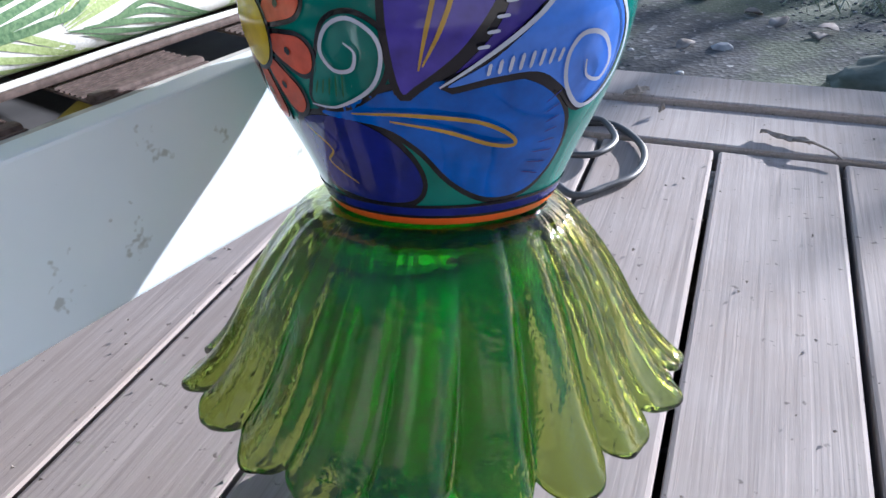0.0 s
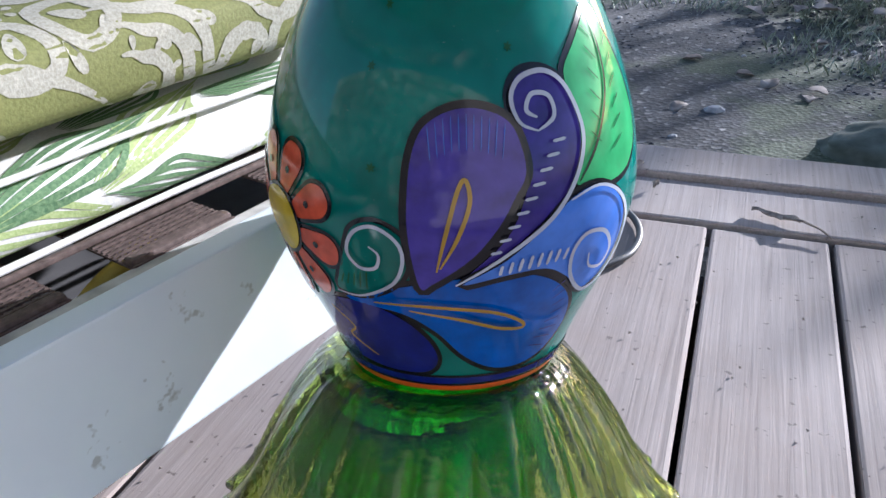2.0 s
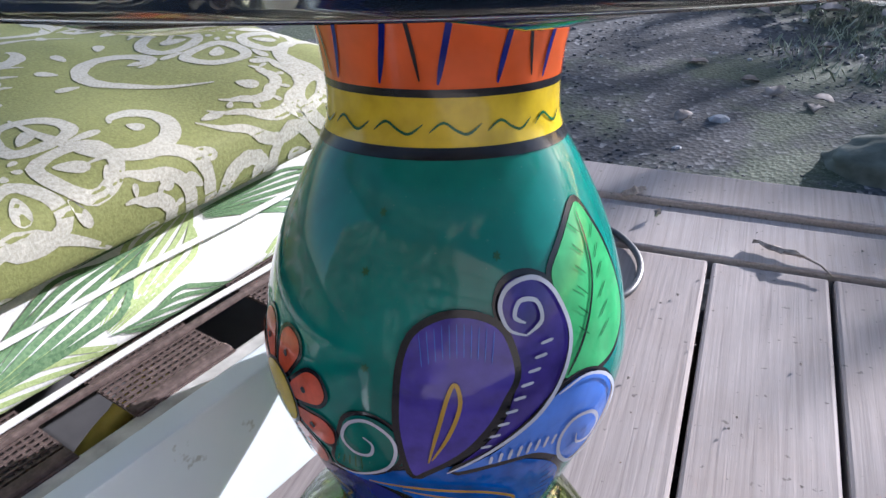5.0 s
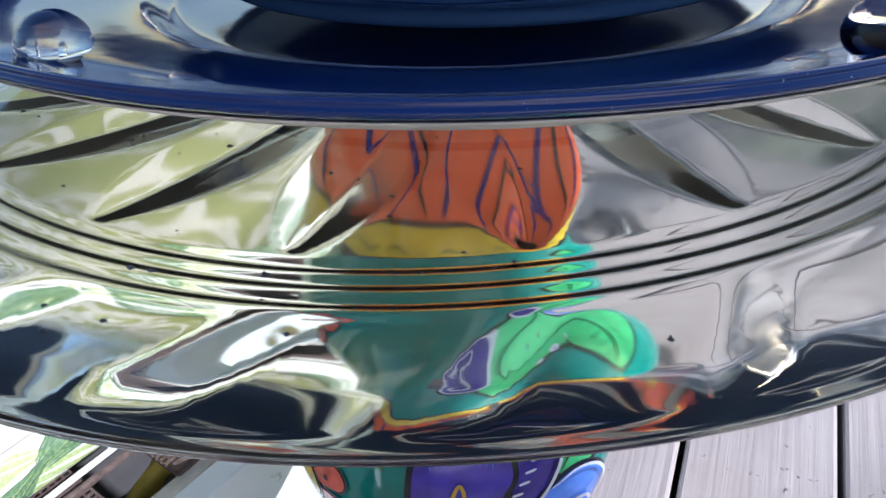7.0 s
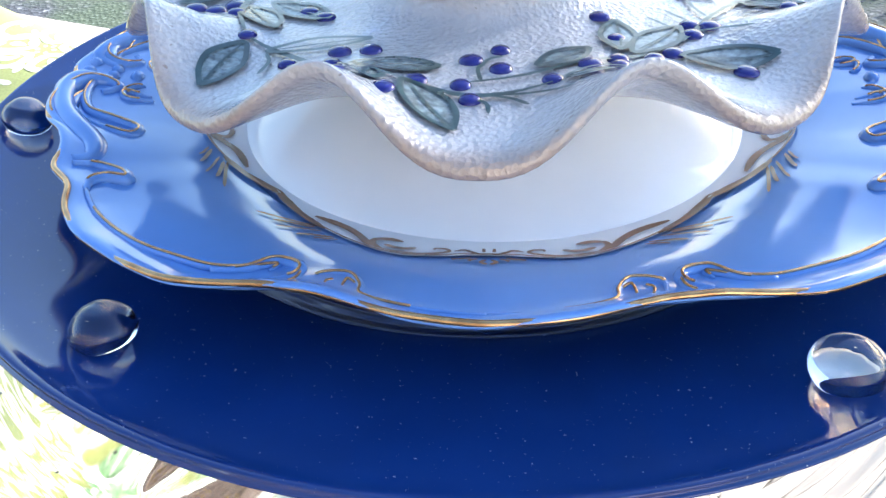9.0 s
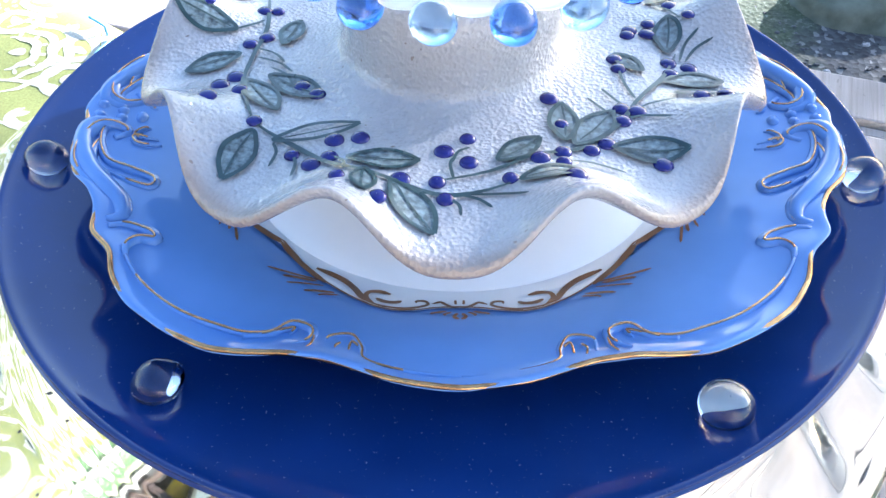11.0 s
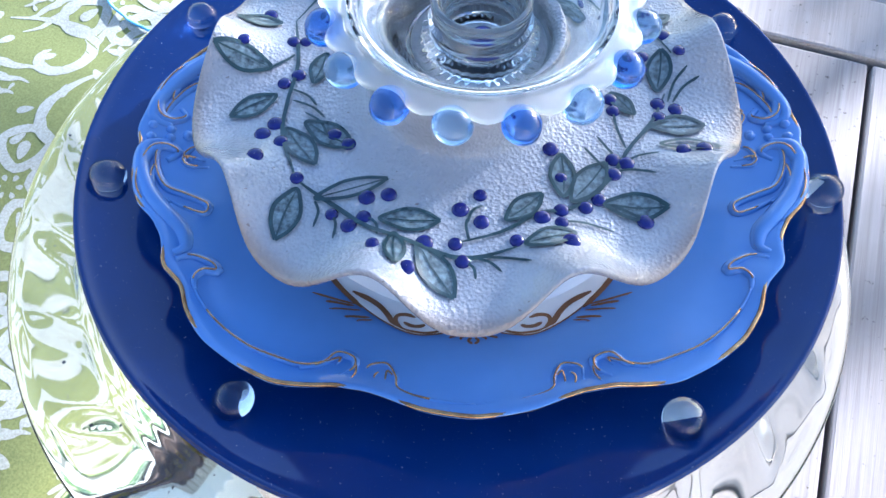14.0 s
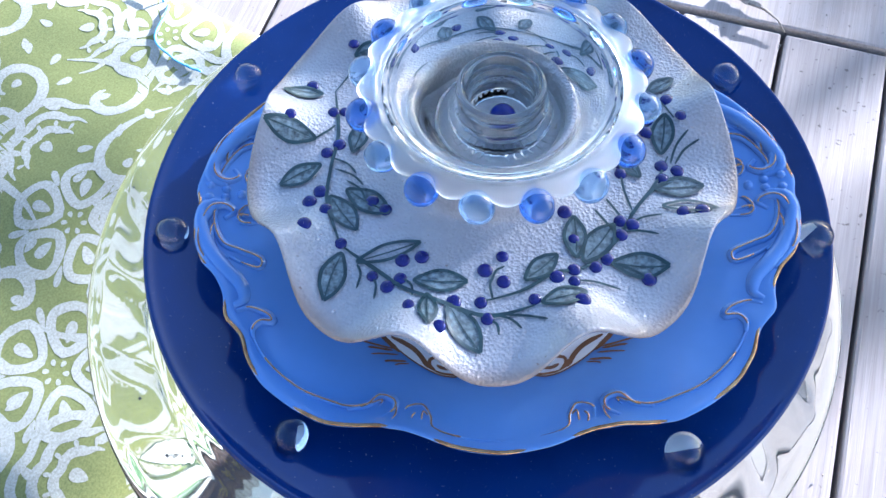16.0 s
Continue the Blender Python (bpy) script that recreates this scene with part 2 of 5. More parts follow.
def part(name, bm, mat, parent=None, label="", smooth=False):
    me = bpy.data.meshes.new(name)
    bm.to_mesh(me)
    bm.free()
    me.materials.append(mat)
    if smooth:
        me.polygons.foreach_set("use_smooth", [True] * len(me.polygons))
    ob = new(name, me)
    if parent is not None:
        ob.parent = parent
    if label:
        ob["label"] = label
    return ob


def tube(pts, radius, sides=8, taper=None):
    verts, faces = [], []
    p = np.array(pts, float)
    n = len(p)
    for i in range(n):
        t = p[min(i + 1, n - 1)] - p[max(i - 1, 0)]
        t /= np.linalg.norm(t) + 1e-12
        u = np.cross(t, (0.13, 0.2, 0.97))
        u /= np.linalg.norm(u) + 1e-12
        w = np.cross(t, u)
        r = radius * (taper(i / (n - 1)) if taper else 1)
        for s in range(sides):
            a = 2 * math.pi * s / sides
            verts.append(p[i] + r * (math.cos(a) * u + math.sin(a) * w))
    for i in range(n - 1):
        for s in range(sides):
            t = (s + 1) % sides
            faces.append((i * sides + s, i * sides + t, (i + 1) * sides + t, (i + 1) * sides + s))
    faces.append(tuple(range(sides))[::-1])
    faces.append(tuple((n - 1) * sides + s for s in range(sides)))
    return verts, faces


# ---- ground and deck ----
RUN = radians(14.2)  # the boards run this far to the right of straight ahead
DECK = Matrix.Rotation(-RUN, 4, "Z")  # x across the boards, y along them

gv, gf = [], []
G = 70
for i in range(G + 1):
    for j in range(G + 1):
        x = math.copysign(abs(i / G * 2 - 1) ** 3, i / G * 2 - 1) * 400
        y = math.copysign(abs(j / G * 2 - 1) ** 3, j / G * 2 - 1) * 400
        gv.append((x, y + 1.5, -0.16 + 0.02 * noise.noise((x * 0.7, y * 0.7, 0)) * (1 if abs(x) + abs(y) < 60 else 0)))
gf = [(i * (G + 1) + j, (i + 1) * (G + 1) + j, (i + 1) * (G + 1) + j + 1, i * (G + 1) + j + 1) for i in range(G) for j in range(G)]
ground = tagged(mesh_ob("ground", gv, gf, M_GROUND), "dark gravel ground with frosted grass and lawn beyond", "ground", kind="structure")

deck = tagged(empty("deck"), "weathered grey wooden deck of wide planks", "deck", kind="structure")
PITCH, GAP0 = 0.137, 0.2157
for k in range(-13, 10):
    bd = part("plank", box(PITCH - 0.0055, 3.2, 0.036, 0.004), M_DECK, deck)
    bd.matrix_world = DECK @ Matrix.Translation((GAP0 + PITCH * (k + 0.5), 0.775 - 1.6, -0.018 - 0.002 * random.random()))
for a0, a1, dz in ((0.783, 0.886, 0.002), (0.890, 0.911, -0.004), (0.916, 1.011, 0.004)):
    bd = part("edge_board", box(3.4, a1 - a0, 0.036, 0.004), M_DECK, deck)
    bd.matrix_world = DECK @ Matrix.Translation((-0.2, (a0 + a1) / 2, -0.018 + dz)) 
for a in (-2.2, -1.2, -0.2, 0.70):
    bd = part("joist", box(3.3, 0.045, 0.12, 0.002), M_DECK, deck)
    bd.matrix_world = DECK @ Matrix.Translation((-0.2, a, -0.10))

# wall added out of view; its pale boards bounce fill light and show in reflections
M_SIDING = wood("stained_siding", (0.46, 0.44, 0.41), (0.32, 0.30, 0.28))
back_wall = tagged(empty("wall_house"), "unseen wooden wall added behind the deck for fill light and reflections", "wall", kind="structure")
for k in range(10):
    sd = part("siding_board", box(7.0, 0.03, 0.195, 0.004), M_SIDING, back_wall)
    sd.matrix_world = DECK @ Matrix.Translation((0.2, -1.75 - 0.006 * (k % 2), 0.10 + 0.2 * k)) @ Matrix.Rotation(radians(4), 4, "X")

# ---- the totem: a stack that leans back a little ----
FOOT = Vector((0.145, 0.060, 0.279))
LEAN_BACK = 10.0
T = Matrix.Translation(FOOT) @ Matrix.Rotation(radians(-LEAN_BACK), 4, "X")


def at(h, dx=0.0, dy=0.0, tip=0.0, roll=0.0, turn=0.0):
    """A pose on the stack at height h along it; tip: degrees more upright than the stack."""
    return T @ pose(dx, dy, h, tip, roll, turn)


# vase
VASE = smooth_curve([(0.0405, 0.000), (0.043, 0.004), (0.0500, 0.020), (0.0595, 0.040), (0.0660, 0.060), (0.0676, 0.075), (0.0650, 0.095),
                     (0.0585, 0.117), (0.0490, 0.137), (0.0420, 0.149), (0.0400, 0.156), (0.0400, 0.168), (0.0430, 0.186), (0.0500, 0.207), (0.0540, 0.2235)], 70)
vv, vf = lathe([(0.001, 0.0)] + list(VASE) + [(r - 0.005, z) for r, z in VASE[::-1] if z > 0.012] + [(0.001, 0.012)], 128)
vase = mesh_ob("painted_vase", vv, vf, M_TEAL)
vase.matrix_world = at(0)
tagged(vase, "glossy teal ceramic vase painted with flowers and swirls", "vase")


def on_vase(deg, mm, off):
    r = np.interp(mm / 1000, VASE[:, 1], VASE[:, 0]) + off
    return (r * math.sin(radians(deg)), -r * math.cos(radians(deg)), mm / 1000)


def blob(name, outline, mat, parent, place, off, n=60, grow=0.0, stretch=1.0, cell=5.0):
    """A painted patch: a smooth closed outline, filled, laid on a surface by place(u, v, off). stretch: units of v in one of u."""
    p = smooth_curve(outline, n, True)
    if grow:
        q = p * (stretch, 1)
        t = np.roll(q, -1, 0) - np.roll(q, 1, 0)
        t /= np.linalg.norm(t, axis=1)[:, None] + 1e-9
        area = 0.5 * np.sum(q[:, 0] * np.roll(q[:, 1], -1) - np.roll(q[:, 0], -1) * q[:, 1])
        nrm = np.stack((t[:, 1], -t[:, 0]), 1) * (1 if area > 0 else -1)
        p = (q + nrm * grow) / (stretch, 1)
    bm = bmesh.new()
    vs = [bm.verts.new((a * stretch, b, 0)) for a, b in p]
    es = [bm.edges.new((vs[k], vs[(k + 1) % n])) for k in range(n)]
    bmesh.ops.triangle_fill(bm, use_beauty=True, use_dissolve=False, edges=es)
    for _ in range(4):
        long = [e for e in bm.edges if e.calc_length() > cell]
        if not long:
            break
        bmesh.ops.subdivide_edges(bm, edges=long, cuts=1)
        bmesh.ops.triangulate(bm, faces=bm.faces[:])
    for v in bm.verts:
        v.co = place(v.co.x / stretch, v.co.y, off)
    bmesh.ops.recalc_face_normals(bm, faces=bm.faces[:])
    return part(name, bm, mat, parent, smooth=True)


def stroke(name, line, width, mat, parent, place, off, n=40, stretch=1.0, taper=True, closed=False):
    """A painted line along a smooth curve."""
    p = smooth_curve(line, n, closed)
    q = p * (stretch, 1)
    t = np.gradient(q, axis=0)
    t /= np.linalg.norm(t, axis=1)[:, None] + 1e-9
    nrm = np.stack((-t[:, 1], t[:, 0]), 1)
    verts, faces = [], []
    for k in range(n):
        w = width / 2 * (min(1, 0.35 + 4 * min(k, n - 1 - k) / n) if taper else 1)
        for sgn in (-1, 1):
            c = (q[k] + sgn * w * nrm[k]) / (stretch, 1)
            verts.append(place(c[0], c[1], off))
    for k in range(n - 1):
        faces.append((2 * k, 2 * k + 1, 2 * k + 3, 2 * k + 2))
    return mesh_ob(name, verts, faces, mat, parent)


def vb(name, outline, mat, level=2, border=2.1):
    if border:
        blob("outline", outline, M_BLACK, vase, on_vase, 0.0002 * (level - 1), grow=border, stretch=1.15)
    return blob(name, outline, mat, vase, on_vase, 0.0002 * level, stretch=1.15)


def vs(name, line, width, mat, level=4, n=40):
    return stroke(name, line, width, mat, vase, on_vase, 0.0002 * level, n, 1.15)


def vase_ring(name, h0, h1, mat, off=0.0004):
    k = 6
    verts, faces = lathe([(np.interp(h0 + (h1 - h0) * i / k, VASE[:, 1] * 1000, VASE[:, 0]) + off, (h0 + (h1 - h0) * i / k) / 1000) for i in range(k + 1)], 96)
    return mesh_ob(name, verts, faces, mat, vase)


vase_ring("foot_band", 0.4, 3.2, M_ORANGE, 0.0005)
vase_ring("foot_line", 3.2, 4.3, M_BLACK)
vase_ring("navy_band", 4.3, 7.2, M_NAVY)
vase_ring("foot_line", 7.2, 8.4, M_BLACK)
vase_ring("neck_line", 147.5, 151.0, M_BLACK, 0.0005)
vase_ring("neck_band", 151.0, 166.0, M_YELLOW)
vase_ring("neck_line", 166.0, 168.5, M_BLACK, 0.0005)
vase_ring("mouth_band", 168.5, 222.0, M_ORANGE)
vase_ring("mouth_line", 219.0, 223.4, M_NAVY, 0.0006)
for k in range(14):
    a0 = k * 360 / 14
    vs("wave_mark", [(a0, 155.5), (a0 + 6, 158.5), (a0 + 12, 156.0), (a0 + 17, 155.0), (a0 + 23, 158.0)], 0.9, M_LEAF_DARK, 4, 16)
    vs("mouth_mark", [(a0 + 4, 170), (a0 + 9, 190), (a0 + 13, 215)], 3.0, M_NAVY, 4, 10)
    if k % 2:
        vs("mouth_mark", [(a0 + 22, 171), (a0 + 17, 192), (a0 + 13, 214)], 2.0, M_BLACK, 4, 10)

vb("blue_petal", [(-31, 40.2), (-10, 47.8), (6, 51.7), (23, 52.3), (36, 47.5), (47, 37), (52, 24), (47, 14.5), (36, 10.3), (22, 11.2), (9, 18.4), (-1, 30.0), (-12, 37.2)], M_BLUE, 2)
vb("navy_petal", [(-42, 36.5), (-24, 39.0), (-12, 34.5), (-4, 25.5), (-1, 16.4), (-5, 10.6), (-16, 8.9), (-32, 9.6), (-46, 12.7), (-50, 24)], M_NAVY, 2)
vb("indigo_tail", [(9, 52.6), (19, 64.7), (24, 78.1), (26, 90.1), (23, 97.9), (21, 107.1), (24, 113.3), (31, 114.2), (37, 110.6), (41, 101.7), (42, 92.9), (39, 82.8), (33, 72.9), (25, 64.8), (14, 55.0)], M_INDIGO, 3)
vb("sky_blue_tail", [(8, 49.9), (19, 57.3), (29, 67.0), (38, 75.9), (48, 78.0), (58, 72.2), (64, 61.5), (64, 50.0), (59, 42.3), (50, 40.3), (41, 47.6), (32, 53.0), (20, 52.4)], M_SKY, 5)
vb("purple_petal", [(-4, 49.0), (-6, 66.1), (-6, 79.1), (-5, 91.1), (-2, 99.5), (5, 104.1), (13, 104.3), (20, 100.6), (23, 93.7), (24, 85.2), (21, 78.4), (17, 69.8), (10, 59.3), (0, 50.5)], M_PURPLE, 7, 2.3)
vb("green_leaf", [(58, 130.5), (42, 117.5), (39, 110.5), (42, 101.0), (42, 87.0), (40, 79.5), (53, 78.0), (64, 81.0), (72, 91.0), (71, 106.2), (65, 122.3)], M_LEAF, 3)
vs("white_edge", [(28, 97.4), (23, 100.1), (21, 107.1), (24, 112.5), (31, 114.2), (37, 110.6), (41, 101.7), (42, 92.9), (39, 82.8), (33, 72.9), (25, 64.8), (14, 55.7), (6, 49.9)], 1.5, M_WHITE_LINE, 9, 70)
vs("white_spiral", [(28, 97.4), (33, 101.1), (32, 107.0), (27, 107.9), (25, 103.5), (28, 101.2)], 1.4, M_WHITE_LINE, 9)
vs("white_edge", [(37, 75.5), (47, 78.4), (57, 73.6), (64, 62.5), (65, 50.0), (59, 41.8), (50, 40.0), (42, 47.5), (40, 57.0), (44, 63.0), (52, 61.6), (58, 53.8), (56, 47.9), (49, 49.7), (47, 55.0)], 1.5, M_WHITE_LINE, 9, 70)
for k in range(9):
    f = k / 8
    vs("tick", [(33.5 - 17 * f - 1.5, 94 - 33 * f), (33.5 - 17 * f + 2.5 - f, 94.5 - 33 * f)], 1.0, M_WHITE_LINE, 9, 6)
for k in range(8):
    f = k / 7
    vs("tick", [(18 + 19 * f, 53.0 + 2.5 * f), (18.5 + 19.5 * f, 56.5 + 8.0 * f - 5 * f * f)], 1.1, M_WHITE_LINE, 9, 6)
for k in range(11):
    a0 = -1 + k * 2.0
    vs("petal_hatch", [(a0, 100 + 3.2 * math.sin(k / 10 * 3.1)), (a0 * 0.9 + 0.8, 90 + 3 * math.sin(k / 10 * 3.1))], 0.25, M_SKY, 9, 6)
for k in range(8):
    vs("petal_hatch", [(47 - 1.1 * abs(k - 2), 17 + 4.2 * k), (40 - abs(k - 4), 19 + 3.4 * k)], 0.4, M_NAVY, 5, 6)
vs("gold_loop", [(1, 55.0), (3.5, 67.6), (6.5, 81.1), (8.5, 84.5), (9.5, 77.6), (6.5, 66.6), (2, 56.2)], 1.3, M_OCHRE, 10, 50)
vs("gold_loop", [(-19, 41.3), (-2, 41.5), (16, 39.0), (27, 33.5), (29, 30.0), (21, 31.0), (7, 36.3), (-8, 39.4)], 1.3, M_OCHRE, 10, 50)
vs("gold_vein", [(-39, 34.8), (-32, 27.4), (-36, 22.2), (-26, 15.5)], 0.9, M_OCHRE, 10)
vs("leaf_rib", [(57, 128.3), (56, 109.8), (49, 93.3), (40.5, 80.5)], 1.1, M_BLACK, 5)
for k in range(6):
    hh = 88 + 6.2 * k
    vs("leaf_vein", [(50 + k, hh + 3), (46 + k * 0.9, hh + 7)], 0.5, M_LEAF_DARK, 5, 6)
    vs("leaf_vein", [(55 + k, hh), (61 + k * 0.6, hh + 4)], 0.5, M_LEAF_DARK, 5, 6)
# teal spiral with its pale line
vb("spiral_ground", [(-32, 43.5), (-22, 43.0), (-11, 49.2), (-7, 57.6), (-8, 65.8), (-15, 70.4), (-22, 67.9), (-26, 58.8), (-30, 50)], M_TEAL, 3, 1.6)
vs("white_spiral", [(-32, 43.2), (-23, 43.0), (-12, 49.2), (-8, 57.6), (-9, 64.8), (-15, 69.4), (-21, 66.9), (-24, 59.8), (-21, 54.5), (-16, 55.0), (-14.5, 59.8), (-17, 62.6)], 1.2, M_WHITE_LINE, 9, 60)
for k in range(5):
    vs("tick", [(-29 + 2.2 * k, 47 - 0.2 * k), (-27 + 2.0 * k, 51 + 0.6 * k)], 0.6, M_LEAF_DARK, 9, 6)
# coral flower
FC = (-53.0, 64.0)
for k in range(9):
    a = radians(-95 + k * 40)
    ring = []
    for r, w in ((12.0, -2.2), (19, -4.7), (25, -5.6), (29, -2.8), (29, 2.8), (25, 5.6), (19, 4.7), (12.0, 2.2)):
        ring.append((FC[0] + (r * math.cos(a) - w * math.sin(a)) / 1.15, FC[1] + r * math.sin(a) + w * math.cos(a)))
    vb("coral_petal", ring, M_CORAL, 4, 1.5)
    dot = [(FC[0] + (20 * math.cos(a) + 1.3 * math.cos(b)) / 1.15, FC[1] + 20 * math.sin(a) + 1.3 * math.sin(b)) for b in (0, 1.57, 3.14, 4.71)]
    blob("petal_dot", dot, M_BLACK, vase, on_vase, 0.0012, 12, stretch=1.15)
vb("flower_centre", [(FC[0] + 11.5 * math.cos(b) / 1.15, FC[1] + 11.5 * math.sin(b)) for b in (0, 0.785, 1.57, 2.356, 3.14, 3.927, 4.71, 5.5)], M_YELLOW, 6, 1.4)
for a0, h0 in ((-18, 116), (-16, 87), (-15, 133), (22, 121)):
    for d in (0.3, 1.3, 2.4):
        vs("fleck", [(a0 - 1.3 * math.cos(d), h0 - 1.5 * math.sin(d)), (a0 + 1.3 * math.cos(d), h0 + 1.5 * math.sin(d))], 0.7, M_LEAF_DARK, 2, 5)

# clear platter: cut leaves under the glass, three rings, a thick rim
def cut(r, a):
    z, deg = 0.0, math.degrees(a)
    if 0.055 < r < 0.146:
        f = (r - 0.055) / 0.091
        u = ((deg + 93.2) * 20 / 360 + 0.35 * (f - 1) + 0.5) % 1.0
        half = 0.44 * math.sin(math.pi * f) ** 0.8 + 0.01
        z += 0.0022 * max(0.0, 1 - abs(u - 0.5) / half) * math.sin(math.pi * f) ** 0.5
    for rr in (0.149, 0.154, 0.1595):
        z += 0.0005 * 0.5 * (1 + math.cos(math.pi * min(1, abs(r - rr) / 0.0026)))
    if 0.163 < r < 0.189:
        f = (r - 0.163) / 0.026
        u = ((deg + 85.2 - 6.5 * (1 - f)) * 24 / 360) % 1.0
        z += 0.0040 * (u / 0.3 if u < 0.3 else (1 - u) / 0.7) * math.sin(math.pi * f) ** 0.6
    return z


top = [(0.001, 0.0075), (0.045, 0.0075)] + [(0.055 + 0.0025 * i, 0.0078 - 0.00005 * i) for i in range(54)] + [(0.1915, 0.0034), (0.1943, 0.0010)]
low = [(0.1948, 0.0002), (0.1944, -0.0007), (0.1915, -0.0012)] + [(0.190 - 0.0010 * i, -0.0014 * (1 - i / 135)) for i in range(136)] + [(0.045, 0.0), (0.001, 0.0)]
ntop = len(top)
pv, pf = lathe(top + low, 480, lambda r, z, a, k: (r, z - (cut(r, a) if k >= ntop + 3 else 0)))
platter = mesh_ob("glass_platter", pv, pf, M_PRESSED)
platter.matrix_world = at(0.2235, -0.004, -0.003, 6)
tagged(platter, "large clear pressed-glass platter with cut leaves, resting on the vase", "platter")

# cobalt charger
cv, cf = lathe(list(smooth_curve([(0.001, 0.006), (0.085, 0.006), (0.10, 0.009), (0.112, 0.014), (0.14, 0.018), (0.160, 0.024), (0.1665, 0.027), (0.1677, 0.026), (0.166, 0.023), (0.14, 0.012), (0.11, 0.006), (0.095, 0.0), (0.001, 0.0)], 80)), 160)
charger = mesh_ob("charger_plate", cv, cf, M_COBALT)
STACK = at(0.2325, 0.008, 0.008, 5)
charger.matrix_world = STACK
tagged(charger, "glossy cobalt blue ceramic charger plate", "plate")

# pale shell added below the charger so the platter's glass doesn't mirror black
M_BOUNCE = simple("pale_bounce", (0.42, 0.41, 0.38), (0.56, 0.55, 0.51), 50, 0.8, 0.2)
uv, uf = lathe(list(smooth_curve([(0.001, -0.0006), (0.094, -0.0006), (0.110, 0.0052), (0.140, 0.0112), (0.158, 0.0184), (0.1650, 0.0216), (0.1652, 0.0224), (0.158, 0.0196), (0.140, 0.0124), (0.110, 0.0064), (0.094, 0.0006), (0.001, 0.0002)], 40)), 96)
mesh_ob("underside", uv, uf, M_BOUNCE, charger, "pale shell added under the plate to brighten the glass below")

# glass gems on the charger
gv, gf = lathe(list(smooth_curve([(0.0002, 0.0105), (0.0035, 0.0098), (0.0068, 0.0070), (0.0081, 0.0040), (0.0073, 0.0012), (0.0055, 0.0), (0.0002, 0.0)], 24)), 40)
gem = mesh_ob("glass_gem", gv, gf, M_GEM)
tagged(gem, "rounded clear glass gem glued on the blue plate", "glass gem", "gems on the blue plate")
# pale disc added beneath the gem, in place of its bright glow
gv, gf = lathe([(0.0001, -0.0010), (0.0040, -0.0010), (0.0047, -0.0005), (0.0040, -0.0001), (0.0001, -0.0001)], 20)
mesh_ob("glue_dot", gv, gf, M_GEM_BACK, gem, "pale disc added under the gem to brighten it")
SPOTS = [(-0.1530, -0.0270), (0.1600, -0.0140), (-0.0762, -0.1255), (0.0912, -0.1205), (-0.1332, 0.0748), (0.1270, 0.0853)]
for k, (x, y) in enumerate(SPOTS):
    a = math.degrees(math.atan2(y, x))
    m = STACK @ pose(x, y, float(np.interp(math.hypot(x, y), (0.14, 0.16, 0.1665), (0.0176, 0.0236, 0.0265))), 0, 0, a) @ pose(0, 0, 0, 0, -14, 40 * k)
    if k == 0:
        gem.matrix_world = m
    else:
        copy_thing(gem, m)

# pale blue plate, wider than deep, with shaped rim
RIM = [(0, 131.0), (9, 129.5), (14, 127.5), (18, 127.0), (23, 129.0), (28, 134.5), (32, 138.5), (38, 140.8), (45, 142.3), (51, 140.6), (55.5, 136.8), (58, 138.0), (61, 139.8), (63, 137.2), (66, 135.6), (70, 137.0), (74, 142.0),
       (79, 144.0), (84, 143.6), (86.5, 141.6), (90, 144.0), (94, 142.4), (101, 141.2), (109, 134.0), (117, 127.0), (120, 128.5), (123, 124.5), (132, 127.0), (142, 126.5), (150, 122.0), (158, 117.0), (168, 119.0), (180, 120.5)]
TURN = -86.0


def rim_r(a):
    """The rim's radius at angle a from the x axis."""
    d = abs((math.degrees(a) - TURN + 180) % 360 - 180)
    return sum(np.interp(abs(d + e), [p[0] for p in RIM], [p[1] for p in RIM]) for e in (-1, 0, 1)) / 3000


PALE = [(0.001, 0.0085), (0.080, 0.0090), (0.089, 0.0108), (0.0965, 0.0132), (0.110, 0.0168), (0.130, 0.0205), (0.1405, 0.024), (0.1415, 0.0225), (0.130, 0.0165), (0.095, 0.008), (0.08, 0.0), (0.001, 0.0)]


def pale_shape(r, z, a, k):
    f = max(0.0, min(1, (r - 0.095) / 0.046))
    return r * (1 + (rim_r(a) / 0.1415 - 1) * f), z + (0.0008 * math.cos(14 * a) * f * f)


lv, lf = lathe(list(smooth_curve(PALE, 80)), 360, pale_shape)
pale = mesh_ob("porcelain_plate", lv, lf, M_PALE)
PALE_AT = STACK @ pose(0.005, 0.0, 0.0142)
pale.matrix_world = PALE_AT
tagged(pale, "pale blue porcelain plate with gilded scrolls and white centre", "plate")


def well_r(d):
    """The edge of the white well, in millimetres, at d degrees from the middle of one of its four sides."""
    return float(np.interp(abs(d), (0, 4, 8, 12, 16, 23, 30, 40, 45), (91.5, 92.0, 94.4, 96.6, 96.8, 94.2, 91.3, 87.0, 85.5)))


def well_shape(r, z, a, k):
    d = (math.degrees(a) - TURN + 45) % 90 - 45
    f = max(0.0, (r - 0.080) / 0.0165)
    r2 = r * (1 - f) + well_r(d) / 1000 * f if f > 0 else r
    return r2, float(np.interp(r2, [p[0] for p in PALE[:7]], [p[1] for p in PALE[:7]])) + 0.0005


wv, wf = lathe([(0.001, 0.0090)] + [(r, z) for r, z in smooth_curve(PALE[1:4], 12)], 256, well_shape)
mesh_ob("white_well", wv, wf, M_WHITE, pale, "white porcelain centre of the plate")


